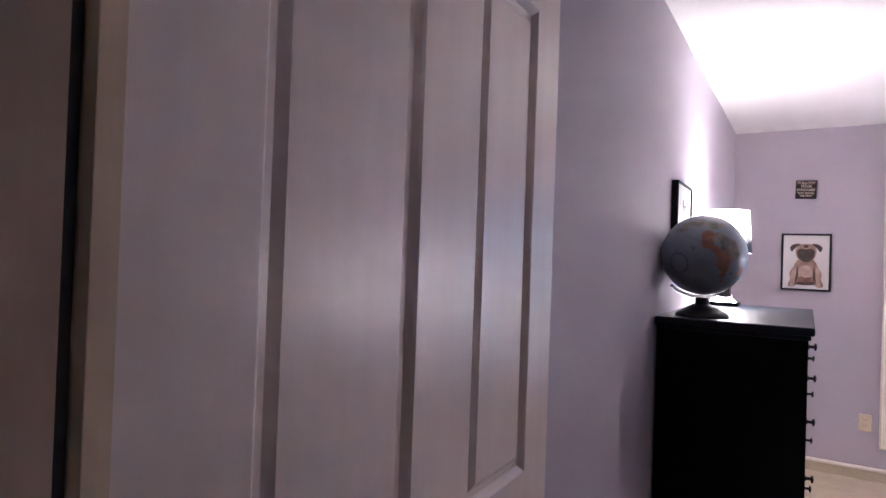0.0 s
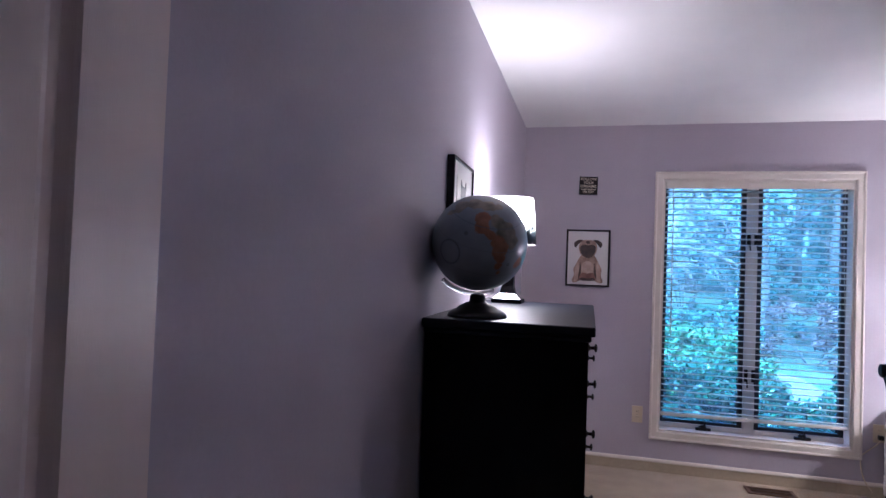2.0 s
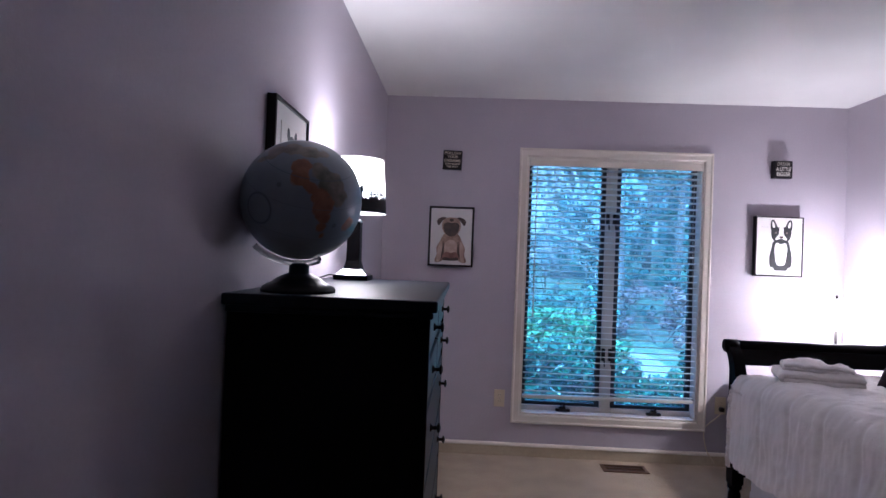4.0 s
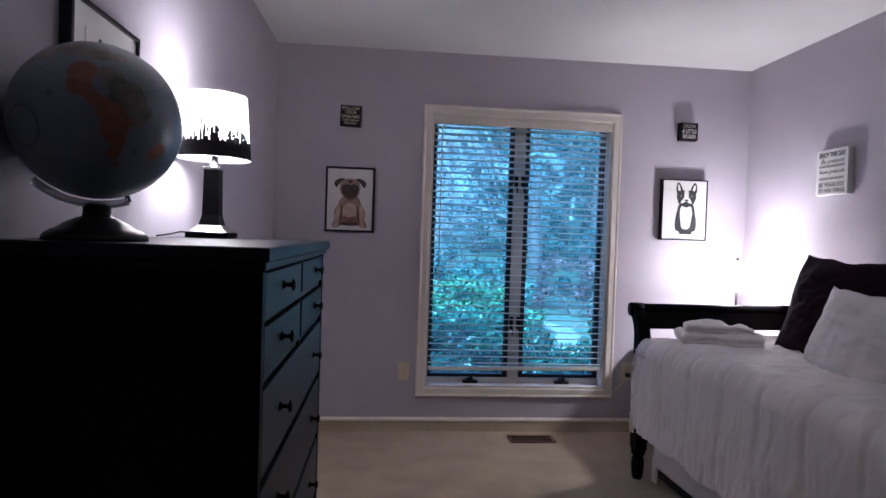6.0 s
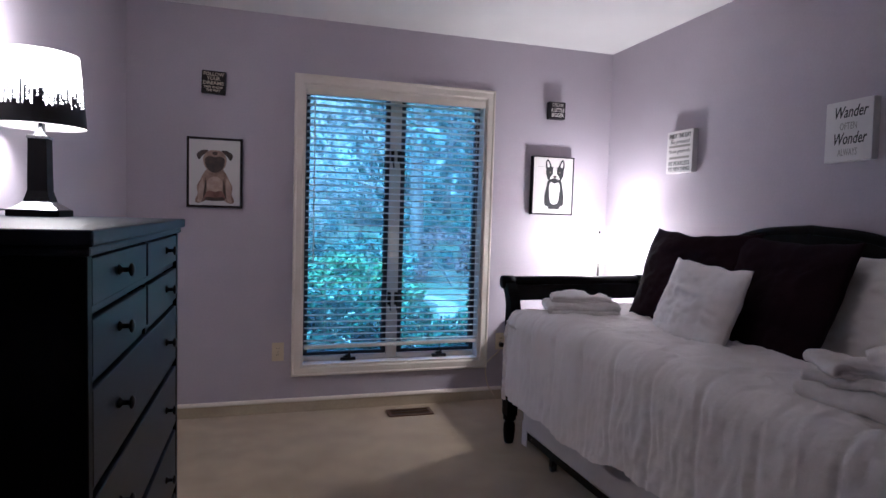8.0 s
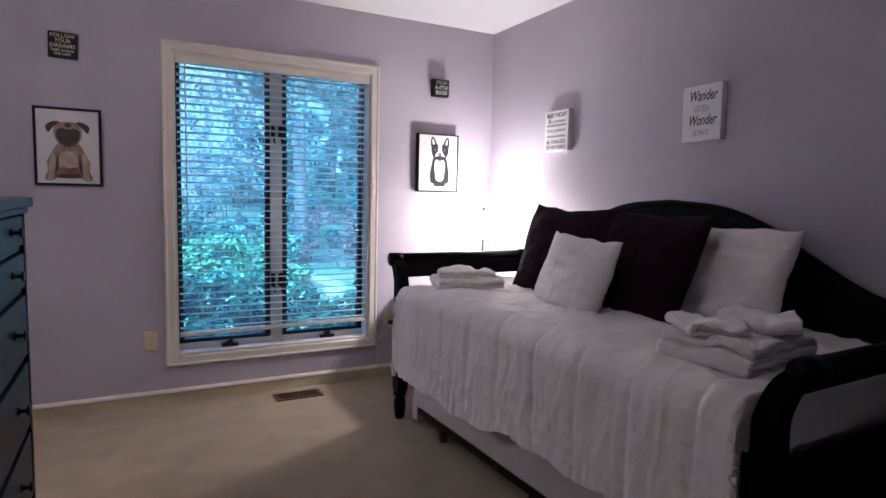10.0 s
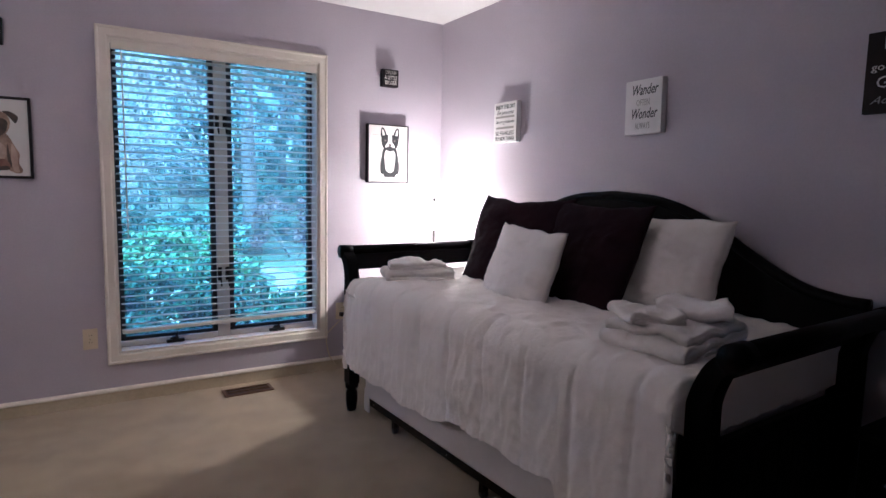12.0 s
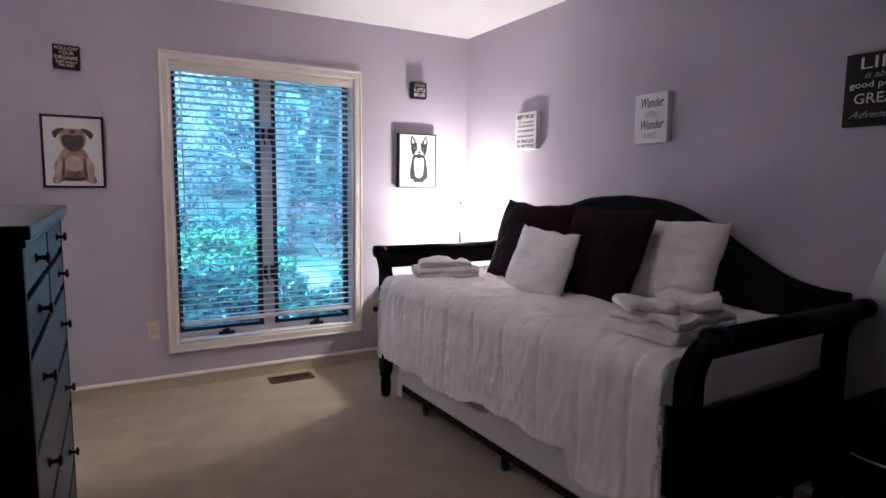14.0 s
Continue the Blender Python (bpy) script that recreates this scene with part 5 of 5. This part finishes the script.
towel(pose(1.955, 2.37, 0.868, 0, 2, 62), 0.21, 0.16, 2, 0.018, 9, "folded white hand towel on the bath towel", "near towel stack")
towel(pose(2.115, 2.315, 0.872, -5, 6, 128), 0.23, 0.15, 2, 0.021, 12, "folded white wash cloth lying across the towels", "near towel stack", "wash_cloth")


# ---- bedside tables and lamp ----
def bedside_table(x0, y0, x1, y1, top, label, facing):
    k = thing("bedside_table", (0, 0, 0), label, "bedside table")
    part("top", boxed(x0 - 0.012, y0 - 0.012, top - 0.024, x1, y1 + 0.012, top, bevel=0.004), espresso_wood, k)
    part("carcass", boxed(x0 + 0.014, y0, top - 0.30, x1 - 0.005, y1, top - 0.0245, bevel=0.003), espresso_wood, k)
    part("shelf", boxed(x0 + 0.005, y0 + 0.005, 0.16, x1 - 0.005, y1 - 0.005, 0.18), espresso_wood, k)
    for x in (x0 + 0.002, x1 - 0.042):
        for y in (y0 + 0.001, y1 - 0.039):
            part("leg", boxed(x, y, 0, x + 0.036, y + 0.038, top - 0.3005, bevel=0.003), espresso_wood, k)
    dr = part("drawer", boxed(x0, y0 + 0.012, top - 0.28, x0 + 0.0135, y1 - 0.012, top - 0.04, bevel=0.003), espresso_wood, k)
    part("pull", tube(bmesh.new(), smooth_curve([(x0, (y0 + y1) / 2 - 0.115, top - 0.13), (x0 - 0.02, (y0 + y1) / 2 - 0.105, top - 0.13), (x0 - 0.02, (y0 + y1) / 2 + 0.105, top - 0.13), (x0, (y0 + y1) / 2 + 0.115, top - 0.13)], 4), 0.006, 8), chrome, dr, "metal drawer pull", True)
    return k


bedside_table(2.03, 4.30, 2.69, 4.84, 0.62, "dark wooden bedside table between the daybed and the window wall", "west")
bedside_table(2.31, 1.49, 2.70, 1.89, 0.60, "dark wooden bedside table beside the near end of the daybed", "west")


def bedside_lamp(x, y, z, shade_cloth, label, shade_label):
    lamp = thing("table_lamp", (x, y, z), label, "table lamp", "bedside lamps")
    part("foot", lathe(bmesh.new(), [(0.075, 0), (0.075, 0.010), (0.05, 0.018), (0.012, 0.024)], 32), chrome, lamp, smooth=True)
    part("stem", tube(bmesh.new(), [(0, 0, 0.02), (0, 0, 0.41)], 0.008, 14), black_metal, lamp, "thin dark metal stem", True)
    part("socket", lathe(bmesh.new(), [(0.012, 0.38), (0.015, 0.39), (0.015, 0.43), (0.006, 0.432)], 16), chrome, lamp, smooth=True)
    sh = part("shade", lathe(bmesh.new(), [(0.150, 0.372), (0.105, 0.555), (0.1035, 0.555), (0.1485, 0.372)], 48, closed=True), shade_cloth, lamp, shade_label, True)
    for a in (0.4, 2.5, 4.6):
        part("spoke", tube(bmesh.new(), [(0, 0, 0.548), (0.104 * math.cos(a), 0.104 * math.sin(a), 0.550)], 0.0015, 6), chrome, sh)
    part("harp", tube(bmesh.new(), smooth_curve([(0.012, 0, 0.40), (0.045, 0, 0.45), (0.04, 0, 0.52), (0, 0, 0.55), (-0.04, 0, 0.52), (-0.045, 0, 0.45), (-0.012, 0, 0.40)], 5), 0.0018, 6), chrome, lamp)
    part("finial", lathe(bmesh.new(), [(0.003, 0.548), (0.007, 0.556), (0.008, 0.566), (0.003, 0.575)], 12), black_metal, lamp, "small dark finial", True)
    return lamp


bedside_lamp(2.45, 4.53, 0.62, sheer_shade, "lit table lamp with a white cone shade on the bedside table", "white cloth shade glowing from its bulb")
bedside_lamp(2.50, 1.735, 0.60, plain_shade, "unlit table lamp with a white cone shade beside the near arm", "white cloth shade, unlit")

# ---- outdoors ----
GZ = -0.22


def ground_height(x, y):
    return GZ + 2.6 * step01(11, 34, y) + 0.10 * noise.noise((x * 0.25, y * 0.25, 0)) * step01(6, 9, y)


bm = bmesh.new()
xs = sorted({round(1.2 + s * d, 2) for s in (-1, 1) for d in (0, 0.7, 1.5, 2.5, 3.5, 5, 7, 9, 12, 16, 22, 30, 45, 80, 160, 400)})
ys = [5.08, 5.6, 6.2, 7, 8, 9, 10, 11, 12.5, 14, 16, 18, 20, 23, 26, 30, 34, 40, 50, 70, 110, 200, 500]
grid = [[bm.verts.new((x, y, ground_height(x, y))) for y in ys] for x in xs]
for i in range(len(xs) - 1):
    for j in range(len(ys) - 1):
        bm.faces.new((grid[i][j], grid[i + 1][j], grid[i + 1][j + 1], grid[i][j + 1]))
setting("ground", bm, leaf_litter, "leaf-strewn garden ground rising to woodland", "ground", smooth=True)

bm = bmesh.new()
line = smooth_curve([(2.18, 6.9), (2.32, 7.4), (2.55, 8.1), (2.85, 9.0), (3.1, 10.2), (2.7, 12)], 6)
edge = []
for i, p in enumerate(line):
    t = (line[min(i + 1, len(line) - 1)] - line[max(i - 1, 0)]).normalized()
    n = Vector((-t.y, t.x))
    w = 0.18 + 0.03 * math.sin(i * 1.3)
    edge.append([bm.verts.new((q.x, q.y, ground_height(q.x, q.y) + dz)) for q, dz in ((p + n * w, 0.035), (p - n * w, 0.035), (p - n * w, -0.05), (p + n * w, -0.05))])
for a, c in zip(edge, edge[1:]):
    for k in range(4):
        bm.faces.new((a[k], a[(k + 1) % 4], c[(k + 1) % 4], c[k]))
bm.faces.new(edge[0][::-1]), bm.faces.new(edge[-1])
setting("garden_path", bm, path_stone, "pale garden path winding between the shrubs", "path")


def leaf_cloud(centres, count, size, rng, flat=0.5):
    """Leaves on the shells of many small clumps, each a folded blade of two triangles."""
    verts, faces = [], []
    weights = [r ** 2 for *_, r in centres]
    picks = rng.choices(range(len(centres)), weights, k=count)
    for p in picks:
        cx, cy, cz, r = centres[p]
        d = Vector((rng.gauss(0, 1), rng.gauss(0, 1), rng.gauss(0, 1) * 0.8 + 0.25)).normalized()
        c = Vector((cx, cy, cz)) + d * r * rng.uniform(0.55, 1.08)
        n = (d + Vector((rng.uniform(-1, 1), rng.uniform(-1, 1), rng.uniform(-0.4, 1.2))) * 0.8).normalized()
        a = n.cross(Vector((rng.uniform(-1, 1), rng.uniform(-1, 1), rng.uniform(-1, 1)))).normalized()
        b = n.cross(a)
        s = size * rng.uniform(0.6, 1.35)
        i = len(verts)
        verts += [c - a * s, c + b * s * 0.42 + n * s * 0.12, c + a * s, c - b * s * 0.42 + n * s * 0.12]
        faces += [(i, i + 1, i + 2), (i, i + 2, i + 3)]
    me = bpy.data.meshes.new("leaves")
    me.from_pydata(verts, [], faces)
    return me


def shrub(x, y, w, depth, h, leaves, size, mat, seed, label, category="shrub"):
    rng = random.Random(seed)
    z0 = ground_height(x, y)
    k = thing("shrub", (x, y, z0), label, category, "garden shrubs")
    for i in range(5):
        a = rng.uniform(0, 6.28)
        tip = (0.35 * w * math.cos(a), 0.35 * depth * math.sin(a), h * rng.uniform(0.6, 0.85))
        part("stem", tube(bmesh.new(), smooth_curve([(0.06 * math.cos(a), 0.06 * math.sin(a), -0.02), (tip[0] * 0.5, tip[1] * 0.5, tip[2] * 0.55), tip], 3), [0.016, 0.014, 0.012, 0.01, 0.008, 0.006, 0.005], 6), bark, k)
    centres = []
    for i in range(38):
        a, q = rng.uniform(0, 6.28), rng.random() ** 0.5
        px, py = q * w * 0.5 * math.cos(a), q * depth * 0.5 * math.sin(a)
        top = h * (1 - 0.35 * q * q) * rng.uniform(0.85, 1.08)
        centres.append((px, py, rng.uniform(0.15, 1.0) * top, rng.uniform(0.08, 0.16) * (0.7 + 0.3 * h)))
    me = leaf_cloud(centres, leaves, size, rng)
    me.materials.append(mat)
    ob = new("foliage", me)
    ob.parent = k
    return k


# hedge close under the window, with a gap where the path leads off
for i, (x, y, w, d, h, n, mat) in enumerate((
        (-0.75, 6.25, 1.0, 0.9, 0.98, 2600, hedge_leaf), (0.0, 6.15, 1.0, 0.9, 0.92, 3600, hedge_leaf), (0.72, 6.30, 1.0, 0.9, 0.90, 3800, hedge_leaf), (1.40, 6.45, 0.85, 0.8, 0.82, 3400, hedge_leaf),
        (1.92, 6.3, 0.6, 0.6, 0.42, 2000, hedge_leaf), (2.22, 6.9, 0.7, 0.6, 0.40, 2000, hedge_leaf), (2.62, 6.35, 0.95, 0.9, 0.92, 3600, hedge_leaf), (3.4, 6.6, 1.1, 1.0, 1.08, 3000, hedge_leaf),
        (0.15, 7.25, 1.3, 1.0, 1.08, 3000, bright_leaf), (1.1, 7.5, 1.2, 1.0, 1.04, 3000, bright_leaf), (-0.9, 7.4, 1.3, 1.0, 1.08, 2200, bright_leaf), (1.72, 8.2, 0.9, 0.9, 0.95, 2200, bright_leaf))):
    shrub(x, y, w, d, h, n, 0.042, mat, 20 + i, "dense broad-leaved evergreen shrub under the window" if mat is hedge_leaf else "yellow-green broad-leaved shrub behind the hedge")
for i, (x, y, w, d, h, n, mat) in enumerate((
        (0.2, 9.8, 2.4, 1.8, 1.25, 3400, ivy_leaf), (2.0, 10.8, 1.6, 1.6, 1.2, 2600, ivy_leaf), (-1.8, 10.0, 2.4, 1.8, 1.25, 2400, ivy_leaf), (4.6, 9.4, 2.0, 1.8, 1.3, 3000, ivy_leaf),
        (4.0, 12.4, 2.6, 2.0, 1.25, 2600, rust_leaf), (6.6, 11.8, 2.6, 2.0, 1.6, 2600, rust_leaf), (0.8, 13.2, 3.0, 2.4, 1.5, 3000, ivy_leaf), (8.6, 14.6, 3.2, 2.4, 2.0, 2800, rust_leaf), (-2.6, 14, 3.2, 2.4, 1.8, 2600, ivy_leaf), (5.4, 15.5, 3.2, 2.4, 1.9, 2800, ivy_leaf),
        (2.4, 16.5, 3.6, 2.6, 2.8, 3600, hazed_leaf), (-1.0, 18.0, 4.2, 3.0, 3.4, 4000, hazed_leaf), (7.6, 18.5, 4.2, 3.0, 3.2, 4000, ivy_leaf), (4.4, 20.5, 4.4, 3.0, 4.2, 4400, hazed_leaf), (0.8, 23.0, 5.0, 3.0, 5.0, 4400, hazed_leaf), (11.0, 20.0, 4.6, 3.0, 3.8, 3600, rust_leaf), (8.4, 24.5, 5.0, 3.0, 5.2, 4400, hazed_leaf), (-4.8, 21.0, 4.6, 3.0, 4.4, 3600, ivy_leaf), (13.8, 25.0, 5.0, 3.0, 5.4, 3600, hazed_leaf))):
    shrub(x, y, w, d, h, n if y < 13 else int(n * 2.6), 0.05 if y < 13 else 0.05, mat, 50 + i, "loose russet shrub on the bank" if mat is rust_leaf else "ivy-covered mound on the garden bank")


def tree(x, y, h, r, seed, label, leaves=1400, leaf=0.10, mat=None, droop=0.0, limbs=9):
    rng = random.Random(seed)
    z0 = ground_height(x, y) - 0.05
    k = thing("tree", (x, y, z0), label, "tree", "woodland trees")
    lean = (rng.uniform(-0.05, 0.05) * h, rng.uniform(-0.04, 0.04) * h)
    spine = smooth_curve([(0, 0, 0), (lean[0] * 0.3 + rng.uniform(-0.1, 0.1), lean[1] * 0.3, h * 0.35), (lean[0] * 0.7, lean[1] * 0.7 + rng.uniform(-0.1, 0.1), h * 0.7), (*lean, h)], 4)
    part("trunk", tube(bmesh.new(), spine, [r * (1.25 if i == 0 else 1 - 0.85 * i / (len(spine) - 1)) for i in range(len(spine))], 10), bark, k, smooth=True)
    twigs, centres = bmesh.new(), []
    for i in range(limbs):
        f = rng.uniform(0.16, 0.95)
        base = spine[int(f * (len(spine) - 1))]
        a, out = rng.uniform(0, 6.28), h * rng.uniform(0.14, 0.30) * (1.2 - 0.6 * f)
        tip = base + Vector((out * math.cos(a), out * math.sin(a), h * rng.uniform(0.02, 0.14) - droop * out))
        mid = (base + tip) / 2 + Vector((0, 0, 0.12 * out))
        pts = smooth_curve([base, mid, tip], 3)
        tube(twigs, pts, [r * 0.34 * (1 - 0.85 * q / (len(pts) - 1)) for q in range(len(pts))], 6)
        for _ in range(5):
            q = pts[rng.randrange(2, len(pts))]
            t = q + Vector((rng.uniform(-0.5, 0.5) * out, rng.uniform(-0.5, 0.5) * out, (rng.uniform(-0.1, 0.5) - droop) * out))
            tube(twigs, [q, (q + t) / 2 + Vector((0, 0, 0.05)), t], [r * 0.12, r * 0.08, r * 0.03], 5)
            centres.append((*t, rng.uniform(0.35, 0.85)))
    part("limbs", twigs, bark, k)
    if leaves:
        me = leaf_cloud(centres, leaves, leaf, rng)
        me.materials.append(mat or hazed_leaf)
        ob = new("crown", me)
        ob.parent = k
    return k


rng = random.Random(77)
spots = [(3.35, 13.0, 9, 0.16), (-0.6, 15.5, 10, 0.10), (5.9, 17.0, 11, 0.12), (-3.2, 18, 11, 0.16), (3.2, 20.5, 12, 0.15), (0.2, 22, 12, 0.15),
         (9.5, 19.5, 11, 0.15), (6.8, 22.5, 12, 0.14), (11.6, 22, 12, 0.16), (-2.2, 24.5, 12, 0.15), (4.6, 26, 13, 0.16), (1.8, 28, 13, 0.17), (9.2, 27, 13, 0.16), (13.5, 27, 13, 0.17), (-5.2, 23, 12, 0.16), (7.2, 31, 14, 0.17),
         (-1.0, 32, 14, 0.17), (11.5, 33, 14, 0.17), (16, 31, 14, 0.17), (3.8, 35, 14, 0.17), (-5, 31, 13, 0.17), (15, 24.5, 12, 0.15)]
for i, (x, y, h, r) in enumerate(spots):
    tree(x, y, h, r, 300 + i, "tall thin woodland tree with sparse winter foliage", 11000, 0.065, (hazed_leaf, rust_leaf, hazed_leaf, ivy_leaf)[i % 4])


def weeping_branches():
    """Fine arching pale twigs of a leafless shrub beyond the hedge."""
    rng = random.Random(9)
    k = thing("bare_shrub", (0.35, 9.2, ground_height(0.35, 9.2)), "leafless shrub with fine pale arching twigs", "shrub")
    for s in range(9):
        b = bmesh.new()
        for i in range(30):
            a = rng.uniform(0, 6.28)
            reach, top = rng.uniform(0.5, 1.8), rng.uniform(1.6, 3.9)
            c, q = math.cos(a), math.sin(a)
            pts = smooth_curve([(0.08 * c, 0.08 * q, 0), (reach * 0.35 * c, reach * 0.35 * q, top * 0.75), (reach * 0.75 * c, reach * 0.75 * q, top), (reach * 1.15 * c, reach * 1.15 * q, top * rng.uniform(0.6, 0.85))], 4)
            tube(b, pts, [0.010 * (1 - 0.8 * j / (len(pts) - 1)) for j in range(len(pts))], 4)
            for _ in range(4):
                p = pts[rng.randrange(5, len(pts))]
                t = p + Vector((rng.uniform(-0.3, 0.4), rng.uniform(-0.3, 0.3), rng.uniform(-0.55, 0.15)))
                tube(b, [p, (p + t) / 2 + Vector((0, 0, 0.05)), t], [0.004, 0.003, 0.0015], 3)
        part("twigs", b, pale_twig, k)
    return k


weeping_branches()
dark_bark = material("wet_dark_bark", (0.035, 0.030, 0.028), 0.8, (0.02, 0.018, 0.016), 14, 6, 0.5, 60)
branch = thing("bare_sapling", (3.6, 9.0, ground_height(3.6, 9.0)), "bare dark sapling arching over the garden shrubs", "sapling")
line = smooth_curve([(0.95, 0.1, 0), (0.62, -0.15, 1.5), (0.15, -0.3, 2.6), (-0.35, -0.4, 2.78), (-0.70, -0.4, 2.58), (-0.91, -0.4, 2.38), (-1.21, -0.4, 2.18), (-1.40, -0.4, 2.12)], 5)
part("limb", tube(bmesh.new(), line, [0.034 - 0.026 * i / (len(line) - 1) for i in range(len(line))], 7), dark_bark, branch, smooth=True)
for p, q in ((line[16], (-0.20, -0.35, 3.25)), (line[21], (-0.95, -0.45, 2.75)), (line[25], (-0.75, -0.35, 2.05)), (line[29], (-1.35, -0.4, 2.45))):
    part("twig", tube(bmesh.new(), [p, ((p[0] + q[0]) / 2 + 0.03, p[1], (p[2] + q[2]) / 2), q], [0.012, 0.009, 0.004], 5), dark_bark, branch)


def woods_backdrop():
    """Far woodland seen as a mottled band beyond fifty metres, its colours paled for haze."""
    m = bpy.data.materials.new("far_woods")
    m.use_nodes = True
    nt = m.node_tree
    b = nt.nodes["Principled BSDF"]
    tc = nt.nodes.new("ShaderNodeTexCoord")
    mp = nt.nodes.new("ShaderNodeMapping")
    mp.inputs["Scale"].default_value = (1, 1, 0.35)
    nt.links.new(tc.outputs["Object"], mp.inputs[0])
    n = nt.nodes.new("ShaderNodeTexNoise")
    n.inputs["Scale"].default_value, n.inputs["Detail"].default_value = 0.9, 12
    nt.links.new(mp.outputs[0], n.inputs["Vector"])
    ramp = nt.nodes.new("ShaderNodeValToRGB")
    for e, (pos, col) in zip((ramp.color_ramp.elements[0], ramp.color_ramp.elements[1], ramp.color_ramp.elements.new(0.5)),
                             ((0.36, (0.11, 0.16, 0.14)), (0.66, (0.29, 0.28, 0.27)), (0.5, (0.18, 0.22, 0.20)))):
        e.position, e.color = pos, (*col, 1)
    nt.links.new(n.outputs["Fac"], ramp.inputs[0])
    nt.links.new(ramp.outputs[0], b.inputs["Base Color"])
    b.inputs["Roughness"].default_value = 0.95
    bm = bmesh.new()
    ring = []
    for i in range(41):
        a = radians(-60 + 120 * i / 40)
        x, y = 1.2 + 62 * math.sin(a), 62 * math.cos(a)
        top = 17 + 3.0 * noise.noise((i * 0.7, 0, 0)) + 1.5 * noise.noise((i * 2.1, 3, 0))
        ring.append([bm.verts.new(p) for p in ((x, y, 1.5), (x, y, top), (x * 1.04, y * 1.04, top), (x * 1.04, y * 1.04, 1.5))])
    for p, q in zip(ring, ring[1:]):
        for k in range(4):
            bm.faces.new((p[k], p[(k + 1) % 4], q[(k + 1) % 4], q[k]))
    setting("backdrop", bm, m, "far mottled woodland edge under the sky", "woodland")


woods_backdrop()
